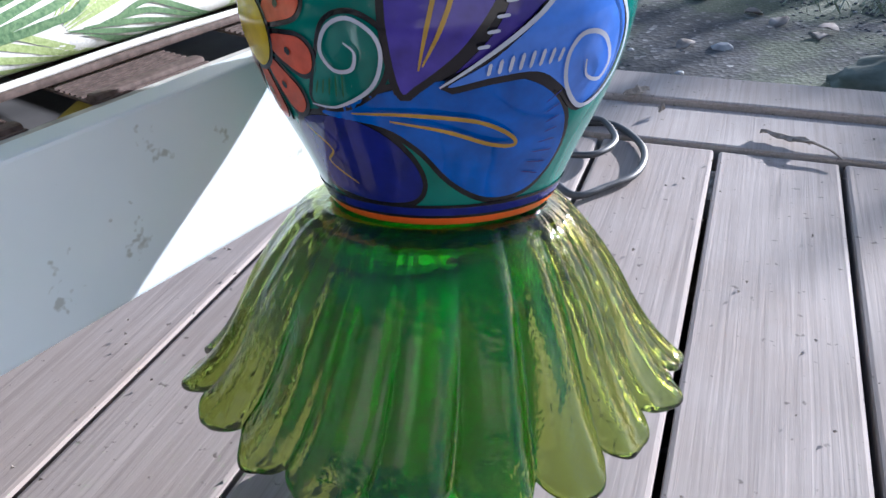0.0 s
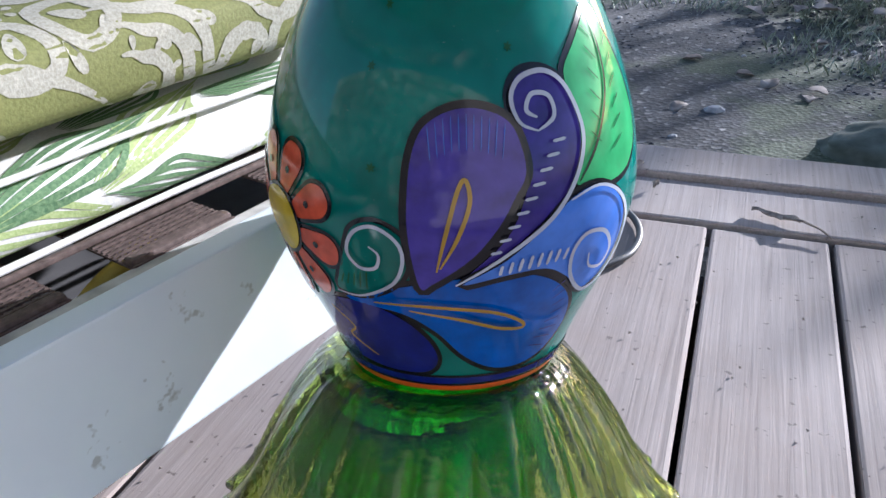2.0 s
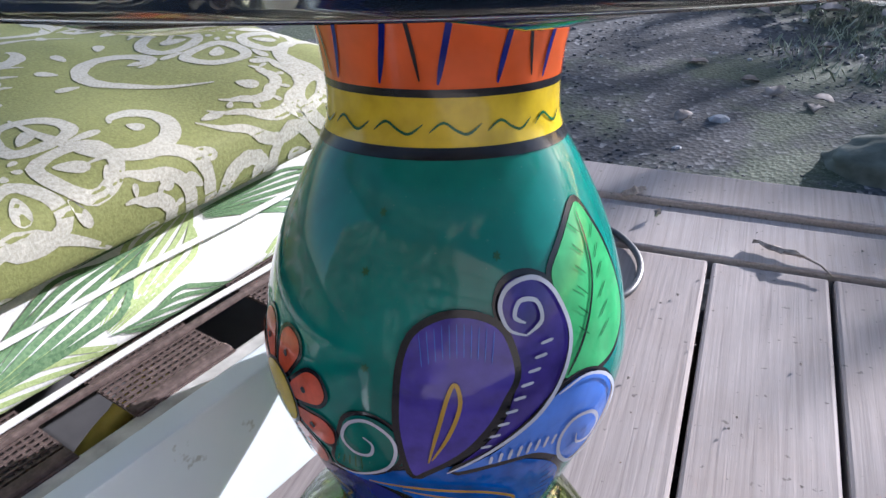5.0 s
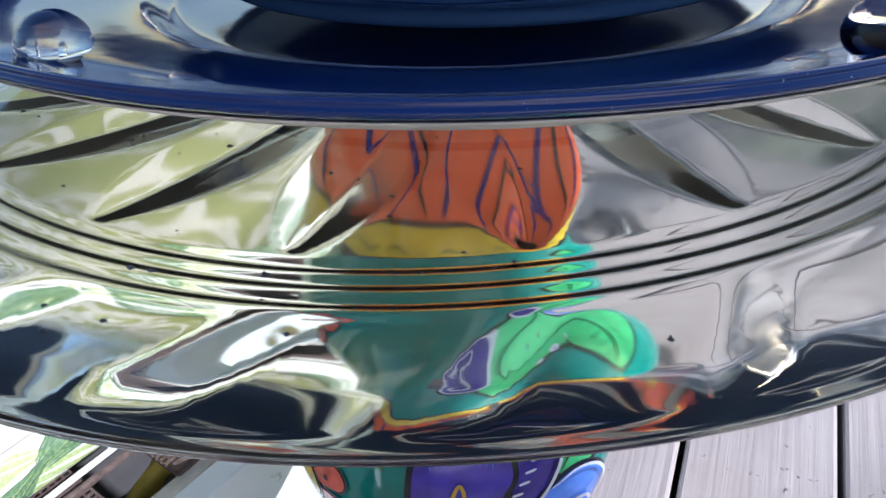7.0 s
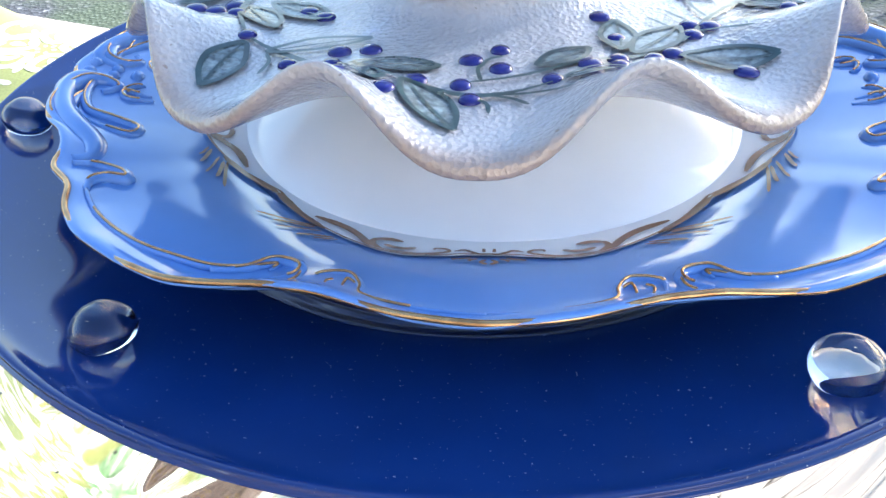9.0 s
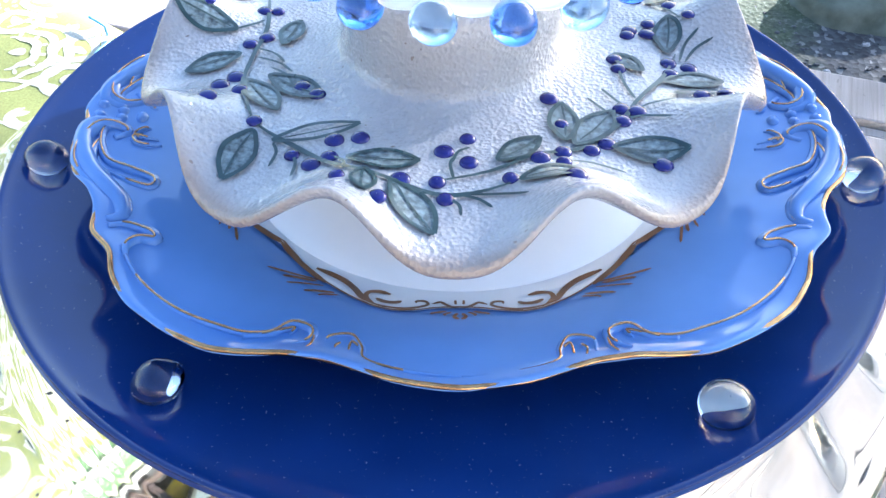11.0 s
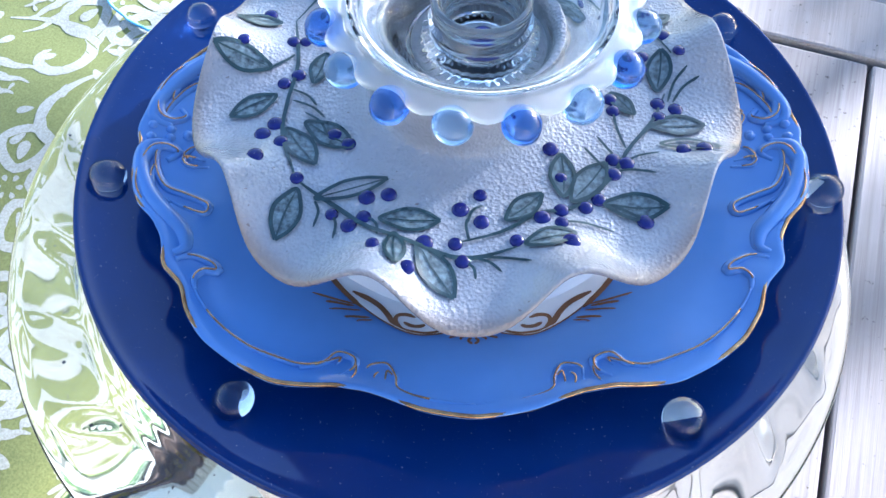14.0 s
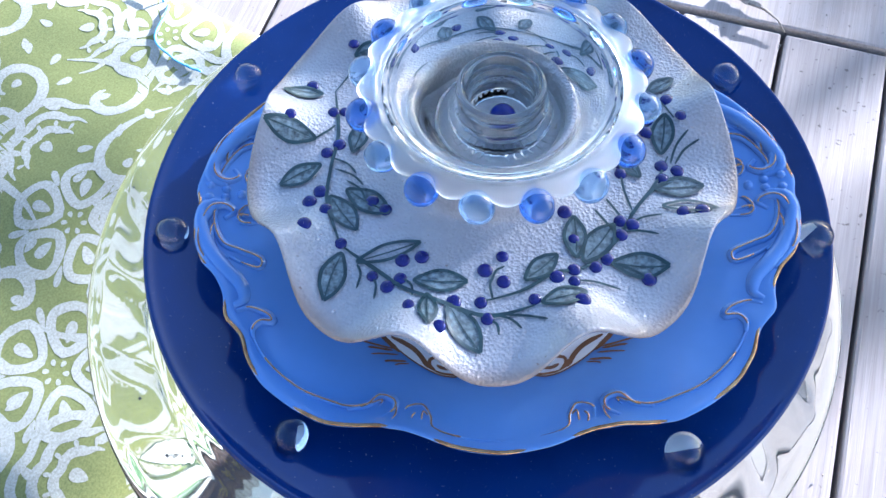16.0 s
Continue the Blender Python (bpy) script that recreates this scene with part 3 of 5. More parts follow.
def pale_z(r, a):
    base = r / (1 + (rim_r(a) / 0.1415 - 1) * max(0.0, min(1, (r - 0.095) / 0.046)))
    return float(np.interp(base, [p[0] for p in PALE[:7]], [p[1] for p in PALE[:7]]))


def on_pale(deg, mm, off):
    a = radians(deg)
    return (mm / 1000 * math.cos(a), mm / 1000 * math.sin(a), pale_z(mm / 1000, a) + off)


tv, tf = tube([(rim_r(a) * math.cos(a), rim_r(a) * math.sin(a), 0.0236) for a in np.linspace(0, 2 * math.pi, 541)], 0.0009, 8)
mesh_ob("gilt_edge", tv, tf, M_GOLD, pale, "worn gold rim line")


def scroll(line, width, gilt=True):
    """A raised scroll on the rim with a gilt line on its crest; angles in degrees, radii in millimetres."""
    swell = lambda u: 0.35 + 0.65 * math.sin(math.pi * min(1, max(0.08, u)))
    pts = [on_pale(d, r, 0.0004 - 0.25 * width) for d, r in smooth_curve(line, 30)]
    v, f = tube(pts, width * 0.95, 8, swell)
    mesh_ob("scroll", v, f, M_PALE, pale)
    if gilt:
        v, f = tube([(x, y, z + width * 0.95 * swell(k / 29)) for k, (x, y, z) in enumerate(pts)][4:-4], 0.00038, 6)
        mesh_ob("gilt_line", v, f, M_GOLD, pale)


SCROLLS = [
    ([(88, 131), (87, 139), (83, 141.5), (76.6, 138.5), (70.8, 132.5), (66.5, 128.5), (63, 129.5), (62.4, 134.5)], 0.0044, False),
    ([(86.5, 128), (86, 134.5), (82, 135), (77.4, 131.5), (75, 124), (71.8, 116), (69.5, 118), (72.2, 126), (74.8, 131.5)], 0.0021, True),
    ([(83.8, 140), (74.7, 134), (69.4, 128), (65.8, 126), (62.6, 128), (62.3, 132.5)], 0.0016, True),
    ([(96.3, 130), (94.5, 126.5), (93.1, 132), (94.4, 137.5), (99.5, 139.5), (104.4, 137), (110.5, 130.5)], 0.0028, True),
    ([(106.4, 126), (103.2, 132.5), (99.9, 134.5), (96.6, 133.5)], 0.0018, True),
    ([(82, 114), (82.3, 122), (83.7, 124.5), (84.5, 122.5), (83.6, 115.5)], 0.0014, True),
    ([(96.2, 120), (95.3, 123.5), (93.4, 122), (93, 119.5)], 0.0013, True),
    ([(61, 134.5), (60.8, 128.5), (57.9, 123), (55.6, 122.5), (56.8, 127), (55.9, 131.5), (53.8, 133.5)], 0.0024, True),
    ([(53.8, 133.5), (48, 134.5), (40, 133), (34, 129.5), (30.2, 127), (27.3, 122), (26, 116)], 0.0013, True),
    ([(30.2, 128.5), (27.3, 122.7), (26, 116.2), (22.8, 115.6), (21.9, 119.7), (23.6, 125)], 0.0021, True),
    ([(27.8, 124.6), (26.4, 120.4), (25, 117.7), (25.1, 120.9)], 0.0010, True),
    ([(22.2, 116), (21.2, 121), (21.5, 126)], 0.0010, True),
    ([(18.8, 122.5), (19.7, 116.8), (16.7, 113.5), (14.3, 117.8), (13.2, 122.5), (9, 124.5), (0, 125.5)], 0.0013, True),
    ([(14.5, 118), (16.1, 116.6), (15.6, 122.5)], 0.0008, True),
    ([(17.4, 117.5), (17.9, 120.1), (17, 123.5)], 0.0008, True),
]
for sx in (1, -1):
    for base in (TURN, TURN + 180):
        sg = sx if base == TURN else -sx
        q = lambda d, r: (base + sg * d, r * rim_r(radians(base + sg * d)) / rim_r(radians(TURN + d)))
        for line, width, gilt in SCROLLS:
            scroll([q(d, r) for d, r in line], width, gilt)
        for d, r in ((90.2, 124), (91, 131.5), (91.4, 139)):
            sv, sf = lathe(list(smooth_curve([(0.0001, 0.0022), (0.0016, 0.0016), (0.0024, 0.0)], 6)), 14)
            b = mesh_ob("bead", sv, sf, M_PALE, pale)
            b.location = on_pale(*q(d, r), 0)
for k in range(4):
    b0 = TURN + 90 * k
    edge_line = [(b0 + d, well_r(d) + 0.3) for d in np.linspace(-45, 45, 37)]
    stroke("well_edge", edge_line, 0.7, M_BROWN_GILT, pale, on_pale, 0.0011, 120, 1.6, False)
    for sgn in (1, -1):
        q = lambda d, r: (b0 + sgn * d, r)
        ink = lambda line, w: stroke("well_scroll", line, w, M_BROWN_GILT, pale, on_pale, 0.0010, 30, 1.6)
        ink([q(33, 88.0), q(29, 87.6), q(25.5, 88.2), q(22.5, 90.2), q(20, 93.2), q(18.6, 95.0)], 2.3)
        ink([q(14.6, 88.6), q(17.2, 88.4), q(19.2, 90.2), q(18.8, 93.4), q(16.8, 95.4)], 1.7)
        ink([q(11.8, 91.2), q(13.0, 92.6), q(15, 93.2), q(17, 92.4)], 1.7)
        ink([q(18.6, 95.0), q(15, 95.9), q(11, 95.2), q(8, 93.2), q(6.4, 91.2), q(7.2, 89.6), q(8.8, 90.0), q(8.8, 91.2)], 1.2)
        ink([q(5.6, 90.8), q(4, 89.4), q(2.8, 90.6), q(1.6, 91.8), q(0, 92.0)], 1.2)
        ink([q(0.9, 88.0), q(0.8, 90.4)], 0.9)
        ink([q(45, 86.8), q(41, 88.0), q(37, 89.4), q(32, 91.2), q(28, 92.8)], 2.2)
        for d, r, e, g, w in ((0.4, 95.0, 0.2, 98.4, 1.2), (1.6, 94.4, 2.6, 96.4, 1.0), (2.6, 94.0, 5.6, 96.0, 1.1), (30, 92.5, 40, 99.0, 1.0), (30, 93.6, 36, 98.6, 1.2), (28, 94.2, 34, 100.6, 0.9), (25, 95.6, 30, 100.4, 1.2), (24, 96.2, 27, 99.8, 0.8)):
            stroke("well_flare", [q(d, r), q((d + e) / 2 + 0.8, (r + g) / 2 + 0.3), q(e, g)], w, M_BROWN_GILT, pale, on_pale, 0.0006, 12, 1.7)

# stoneware dish
DISH = [(0.0388, 0.0330), (0.0400, 0.0270), (0.0440, 0.0240), (0.0550, 0.0222), (0.0700, 0.0225), (0.0850, 0.0235), (0.0980, 0.0250), (0.1065, 0.0265)]
WAVES, FIRST = 9, radians(-86)


def ruffle(r, z, a, k=0):
    f = max(0.0, (r - 0.066) / 0.042)
    w = 1 - 2 * ((1 - math.cos(WAVES * (a - FIRST))) / 2) ** 1.4 + 0.08 * math.cos(3 * a + 1)
    return r * (1 + f * (0.036 * w - 0.018)), z + (0.0018 - 0.0086 * w) * f ** 1.6


outer = DISH + [(0.1090, 0.0262), (0.1096, 0.0240), (0.1075, 0.0218), (0.098, 0.0195), (0.085, 0.0170), (0.06, 0.010), (0.050, 0.004), (0.046, 0.0022), (0.001, 0.0022)]
cupp = [(0.001, 0.0385), (0.029, 0.0385), (0.0315, 0.0410), (0.0322, 0.051), (0.0350, 0.0545), (0.0380, 0.0515)]
dv, df = lathe(list(smooth_curve(cupp + outer, 130)), 240, ruffle)
dish = mesh_ob("ruffled_dish", dv, df, M_STONE)
DISH_AT = STACK @ pose(0.003, 0.0, 0.0435)
dish.matrix_world = DISH_AT
tagged(dish, "grey salt-glazed stoneware dish, ruffled rim, painted blueberry wreath", "dish")
DCURVE = smooth_curve(DISH, 60)


def on_dish(x, y, off):
    """On the dish, from millimetres in its plan."""
    x, y = x / 1000 - 0.003, y / 1000
    a, R = math.atan2(y, x), math.hypot(x, y)
    r = R
    for _ in range(6):
        r = r * R / ruffle(r, 0, a)[0]
    return (x, y, ruffle(r, float(np.interp(r, DCURVE[:, 0], DCURVE[:, 1])), a)[1] + off)


def leaf(x0, y0, x1, y1, fat=0.23, filled=True):
    d = np.array((x1 - x0, y1 - y0), float)
    n = np.array((-d[1], d[0])) * fat
    p0 = np.array((x0, y0), float)
    ring = [p0, p0 + d * 0.25 + n * 0.75, p0 + d * 0.55 + n, p0 + d * 0.85 + n * 0.5, p0 + d, p0 + d * 0.85 - n * 0.5, p0 + d * 0.55 - n, p0 + d * 0.25 - n * 0.75]
    if filled:
        blob("leaf", ring, M_GREENGREY, dish, on_dish, 0.0007, 30, cell=4)
    stroke("leaf_outline", ring + [p0], 1.5, M_STEM, dish, on_dish, 0.0011, 40, taper=False)
    stroke("leaf_rib", [p0, p0 + d * 0.5 + n * 0.12, p0 + d * 0.9], 0.7, M_STEM, dish, on_dish, 0.0011, 12)


bmv, bmf = lathe(list(smooth_curve([(0.0001, 0.0011), (0.0017, 0.0009), (0.0027, 0.0003), (0.0030, -0.0004)], 7)), 14)
BERRY = mesh_ob("berry", bmv, bmf, M_BERRY, dish)


def berries(*spots):
    for x, y in spots:
        b = new("berry", BERRY.data)
        b.parent = dish
        k = 0.85 + 0.3 * random.random()
        b.matrix_local = Matrix.Translation(on_dish(x, y, 0.0004)) @ Matrix.Diagonal((k, k, 1, 1))


def stem(*line, w=1.0):
    stroke("stem", line, w * 1.35, M_STEM, dish, on_dish, 0.0009, 24)


stem((-72, 31), (-67, 6), (-68, -14), (-67, -32), (-58, -54), w=1.2)
stem((-58, -54), (-42, -64), (-27, -74), (-9, -80), (7, -83), (25, -78), w=1.4)
stem((3, -77), (20, -71), (33, -62), (45, -59), (59, -45), (67, -30), (77, -15), (83, 0), w=1.2)
BERRY.matrix_local = Matrix.Translation(on_dish(-89, 10, 0.0004))
berries((-84, 35), (-71, 18), (-66, 19), (-71, -5), (-66, 0), (-75, -32), (-71, -26), (-67, -36), (-74, -47), (-58, -53), (-47, -30), (-41, -34))
berries((-43, -67), (-36, -72), (-31, -68), (-31, -59), (-23, -57), (-26, -82), (-13, -91), (-8, -78), (3, -77), (6, -84), (4, -62), (11, -55), (12, -67))
berries((25, -75), (44, -76), (34, -64), (41, -60), (41, -66), (50, -58), (55, -54), (37, -32), (41, -45), (61, -35), (66, -37), (61, -42), (72, -62))
berries((87, -32), (95, -31), (80, -5), (87, -7), (80, -12), (61, -4), (62, -10), (68, 16), (75, 19), (75, 12), (89, 19))
for lf4 in ((-99, 4, -77, 1), (-90, -23, -73, -12), (-62, -79, -57, -58), (-52, -46, -66, -29), (-39, -36, -59, -25), (-3, -68, -25, -69), (-17, -91, -19, -76), (4, -99, -10, -80)):
    leaf(*lf4)
for lf4 in ((34, -53, 21, -66), (46, -71, 28, -77), (41, -34, 42, -54), (58, -37, 45, -56), (80, -57, 57, -56), (98, -14, 77, -18), (82, 21, 80, 1), (61, -1, 70, -12)):
    leaf(*lf4)
leaf(102, -28, 79, -28, 0.16, False)
leaf(-24, -50, -50, -61, 0.13, False)
leaf(-96, 29, -78, 29)
leaf(-56, 13, -59, -4)
for x0, y0, x1, y1 in ((-77, 1, -69, 10), (-66, -14, -52, -22), (-60, -20, -50, -30), (-68, -8, -56, -16), (-30, -68, -25, -77), (-44, -66, -41, -78), (-50, -62, -49, -73), (8, -82, 20, -88), (10, -82, 30, -85), (6, -84, 11, -91)):
    stem((x0, y0), ((x0 + x1) / 2 + 1.5, (y0 + y1) / 2 + 1), (x1, y1), w=0.8)
for x0, y0, x1, y1 in ((59, -42, 50, -30), (63, -36, 55, -24), (64, -38, 78, -33), (62, -41, 76, -43), (40, -66, 60, -68), (55, -56, 72, -62), (84, -4, 92, 12), (86, -4, 97, 8), (70, -26, 84, -14), (66, -30, 62, -12), (8, -76, 7, -66), (7, -68, 12, -60)):
    stem((x0, y0), ((x0 + x1) / 2 - 1, (y0 + y1) / 2 + 1.5), (x1, y1), w=0.8)
# the same wreath goes on round the far side
stem((-72, 31), (-60, 52), (-40, 68), (-12, 78), (15, 78), (45, 68), (70, 48), (86, 18), w=1.2)
for lf4 in ((-24, 51, -41, 44), (60, 40, 34, 46), (-8, 88, 2, 76), (22, 94, 16, 82), (62, 74, 50, 62), (-65, 52, -50, 58), (-30, 88, -24, 72), (88, 46, 76, 36)):
    leaf(*lf4)
for x0, y0, x1, y1 in ((4, 70, -11, 62), (5, 66, -2, 56), (6, 72, -8, 74), (31, 64, 12, 58), (33, 60, 20, 50), (34, 62, 33, 50), (30, 68, 18, 82), (-20, 56, -14, 59), (-13, 59, -12, 49), (40, 62, 52, 54)):
    stem((x0, y0), ((x0 + x1) / 2 + 1, (y0 + y1) / 2 + 1.5), (x1, y1), w=0.9)
berries((5, 75), (4, 65), (12, 69), (31, 66), (41, 63), (33, 53), (-48, 72), (-44, 66), (-20, 84), (56, 52), (72, 40), (67, 13), (74, 13), (-66, 58), (84, 30))

# white bowl, upside down between plate and dish
uv, uf = lathe(list(smooth_curve([(0.001, 0.0245), (0.044, 0.0245), (0.051, 0.0228), (0.060, 0.0180), (0.071, 0.0110), (0.0795, 0.0045), (0.0830, 0.0004), (0.0815, 0.0), (0.070, 0.0080), (0.055, 0.0180), (0.001, 0.0215)], 50)), 120)
white_bowl = mesh_ob("white_bowl", uv, uf, M_WHITE)
white_bowl.matrix_world = STACK @ pose(0.004, 0.0, 0.0238) @ Matrix.Diagonal((1, 1, 0.90, 1))
tagged(white_bowl, "upturned glossy white porcelain bowl under the stoneware dish", "bowl")

# candle holder with a ring of glass beads
HOLDER = [(0.001, -0.0110), (0.0120, -0.0110), (0.0132, -0.006), (0.0142, 0.008), (0.0160, 0.0128), (0.0180, 0.0128), (0.0188, 0.0100), (0.0178, 0.0062), (0.0198, 0.0030), (0.0190, -0.0005), (0.0222, -0.0030), (0.0214, -0.0060),
          (0.0250, -0.0075), (0.0275, -0.0062), (0.0315, -0.0005), (0.0370, 0.0060), (0.0430, 0.0118), (0.0455, 0.0126), (0.0472, 0.0150), (0.0505, 0.0152), (0.0515, 0.0138), (0.0480, 0.0105), (0.0420, 0.0075), (0.0355, 0.0022), (0.0290, -0.0085), (0.0260, -0.0130), (0.001, -0.0150)]
hv, hf = lathe(list(smooth_curve(HOLDER, 140)), 140, lambda r, z, a, k: (r * (1 + (0.008 * math.cos(28 * a) if r > 0.049 else 0)), z + (0.0004 * math.cos(36 * a) if 0.0205 < r < 0.024 else 0)))
holder = mesh_ob("candle_holder", hv, hf, M_CLEAR)
HOLD_AT = STACK @ pose(0.0075, 0.0, 0.0983)
holder.matrix_world = HOLD_AT
tagged(holder, "clear glass candle holder edged with blue glass beads", "candle holder")
bv0, bf0 = lathe(list(smooth_curve([(0.0001, 0.0062), (0.0040, 0.0053), (0.0068, 0.0018), (0.0068, -0.0018), (0.0040, -0.0053), (0.0001, -0.0062)], 14)), 22)
M_FROST = glass("frosted_glass", (0.92, 0.95, 0.99), 0.35, 0.1, 60)
nv, nf = lathe(list(smooth_curve([(0.0490, 0.0142), (0.0525, 0.0148), (0.0560, 0.0138), (0.0575, 0.0126), (0.0560, 0.0116), (0.0520, 0.0120), (0.0492, 0.0128), (0.0490, 0.0142)], 24)), 168, lambda r, z, a, k: (r + (r - 0.049) * 0.22 * math.cos(16 * (a - radians(-97)) + math.pi), z))
mesh_ob("frosted_flange", nv, nf, M_FROST, holder, "frosted scalloped glass flange")
M_BEAD2 = glass("deep_blue_bead_glass", (0.13, 0.32, 0.95), 0.10)
bead_kinds = []
for k in range(16):
    a = radians(-97 + k * 360 / 16)
    if k < 2:
        bead = mesh_ob("bead", bv0, bf0, (M_BEAD, M_BEAD2)[k], holder)
        bead_kinds.append(bead.data)
    else:
        bead = new("bead", bead_kinds[k % 2])
        bead.parent = holder
    bead.matrix_local = pose(0.0580 * math.cos(a), 0.0580 * math.sin(a), 0.0095, 30 * math.sin(k * 2.1), 20 * math.cos(k), 50 * k)

# blue bead in the candle cup
xv, xf = lathe(list(smooth_curve([(0.0002, 0.0085), (0.0035, 0.0078), (0.0062, 0.0050), (0.0066, 0.0026), (0.0050, 0.0), (0.0002, 0.0)], 14)), 24)
blue_bead = mesh_ob("glass_bead", xv, xf, M_NAVY)
blue_bead.matrix_world = HOLD_AT @ pose(0.001, 0.001, -0.0108) @ Matrix.Diagonal((0.85, 0.85, 0.85, 1))
tagged(blue_bead, "dark blue glass bead lying in the candle cup", "bead")

# green bowl, upside down: petals with fine ribs
def petals(r, z, a, k):
    f = max(0.0, (r - 0.042) / 0.057)
    sw = a + 0.16 * f
    lobe = abs(math.sin(10 * sw)) ** 0.6
    pair = 0.5 + 0.5 * math.sin(7 * sw + 1.2)
    rib = 1.4 * abs(math.cos(15 * sw + 1.1 * math.sin(3 * a))) + 0.5 * math.cos(41 * sw + 2 * math.sin(2 * a)) - 1.6 * (1 - lobe) ** 2 - 0.8
    out = 1 + (0.13 * (lobe - 0.75) + 0.06 * (pair - 0.5)) * f * f
    return r * out + 0.0010 * rib * min(1, 2 * f), z + 0.007 * f ** 3 * (1 - lobe) + 0.004 * f * math.sin(2 * a + 1)


BOWL = [(0.001, 0.0), (0.038, 0.0), (0.0445, -0.0008), (0.0515, -0.0060), (0.0580, -0.0140), (0.0648, -0.0240), (0.0712, -0.0355), (0.0772, -0.0480), (0.0840, -0.0595), (0.0912, -0.0685), (0.0942, -0.0715), (0.0940, -0.0740),
        (0.0910, -0.0730), (0.0832, -0.0650), (0.0750, -0.0535), (0.0682, -0.0405), (0.0615, -0.0288), (0.0552, -0.0182), (0.0490, -0.0105), (0.0430, -0.0062), (0.001, -0.005)]
bv, bf = lathe(list(smooth_curve(BOWL, 90)), 480, petals)
bowl = mesh_ob("green_glass_bowl", bv, bf, M_GREEN)
bowl.matrix_world = at(-0.0005, -0.004)
tagged(bowl, "upturned green pressed-glass bowl with ribbed petals and scalloped rim", "bowl")
jv, jf = lathe(list(smooth_curve([(0.001, 0.0), (0.046, 0.0), (0.050, 0.01), (0.040, 0.12), (0.039, 0.152), (0.050, 0.170), (0.052, 0.190), (0.048, 0.222), (0.036, 0.2455), (0.030, 0.2460), (0.034, 0.235), (0.043, 0.22), (0.047, 0.190), (0.045, 0.173), (0.035, 0.152), (0.036, 0.12), (0.045, 0.012), (0.001, 0.008)], 60)), 72)
jar = mesh_ob("glass_jar", jv, jf, M_GREEN2)
jar.matrix_world = pose(FOOT.x - 0.013, FOOT.y - 0.008, 0.0) @ Matrix.Diagonal((1.18, 1.18, 1.085, 1))
tagged(jar, "deep green glass jar standing under the upturned bowl", "jar")

# ---- bench ----
BENCH = Matrix.Translation((0.033, 0.017, 0)) @ Matrix.Rotation(radians(60), 4, "Z")  # x along the rail, y away from the totem


def woven(name, dark, light):
    m, nt, b, N, L = nodes_of(name)
    v = coords(nt)
    fine = noise_of(nt, coords(nt, (700, 700, 700)), 1, 2)
    faded = noise_of(nt, v, 9, 4, 0.6)
    green = ramp(nt, fine, (0.3, dark), (0.7, light))
    L(mix(nt, ramp(nt, faded, (0.4, (0, 0, 0)), (0.75, (0.3, 0.3, 0.3))), green, tuple(min(0.85, c * 1.3) for c in light)), b.inputs["Base Color"])
    b.inputs["Roughness"].default_value = 0.8
    bump(nt, b, fine, 0.25, 0.0006)
    return m


M_LEAFPRINT = woven("white_woven_fabric", (0.66, 0.66, 0.63), (0.80, 0.80, 0.77))
M_PALE_LEAF = woven("yellow_green_print", (0.26, 0.36, 0.11), (0.46, 0.54, 0.26))
M_DARK_LEAF = woven("dark_green_print", (0.045, 0.12, 0.05), (0.16, 0.27, 0.13))
M_DAMASK = woven("olive_woven_fabric", (0.132, 0.145, 0.04), (0.205, 0.22, 0.067))
M_CREAM = woven("cream_print", (0.27, 0.265, 0.21), (0.44, 0.43, 0.37))
M_DARK = simple("dark_frame", (0.065, 0.064, 0.068), (0.115, 0.112, 0.115), 30, 0.7)
bench = tagged(empty("bench", BENCH), "white painted wooden bench with brown mesh webbing", "bench")
X0, X1 = -0.75, 0.235
rail = part("rail", box(X1 - X0, 0.013, 0.068, 0.0015), M_PAINTED, bench)
rail.location = ((X0 + X1) / 2, 0.0065, 0.2862)
ledge = part("ledge", box(X1 - X0, 0.010, 0.058, 0.002), M_LEDGE, bench, "worn grey inner ledge")
ledge.location = ((X0 + X1) / 2, 0.0185, 0.2885)
panel = part("seat_panel", box(X1 - X0, 0.62, 0.012, 0.002), M_DARK, bench)
panel.location = ((X0 + X1) / 2, 0.334, 0.272)
side = part("side_rail", box(0.02, 0.62, 0.066, 0.0015), M_PAINTED, bench)
side.location = (X1 + 0.0105, 0.31, 0.2915)
for x, y in ((X0 + 0.05, 0.05), (X1 - 0.03, 0.60), (X0 + 0.05, 0.60), (X1 - 0.03, 0.05)):
    lg = part("leg", box(0.045, 0.045, 0.264, 0.003), M_PAINTED, bench)
    lg.location = (x, y, 0.132)


def webbing(x0, x1, y0, y1, z):
    bm = bmesh.new()
    nx, ny = int((x1 - x0) / 0.0034), int((y1 - y0) / 0.0034)
    for i in range(nx + 1):
        bmesh.ops.create_cube(bm, size=1, matrix=Matrix.Translation((x0 + (x1 - x0) * i / nx, (y0 + y1) / 2, z)) @ Matrix.Diagonal((0.0012, y1 - y0, 0.0010, 1)))
    for j in range(ny + 1):
        bmesh.ops.create_cube(bm, size=1, matrix=Matrix.Translation(((x0 + x1) / 2, y0 + (y1 - y0) * j / ny, z + 0.0007)) @ Matrix.Diagonal((x1 - x0, 0.0012, 0.0010, 1)))
    return tagged(part("webbing", bm, M_WEB, bench, "brown woven mesh strap"), kind="stuff")


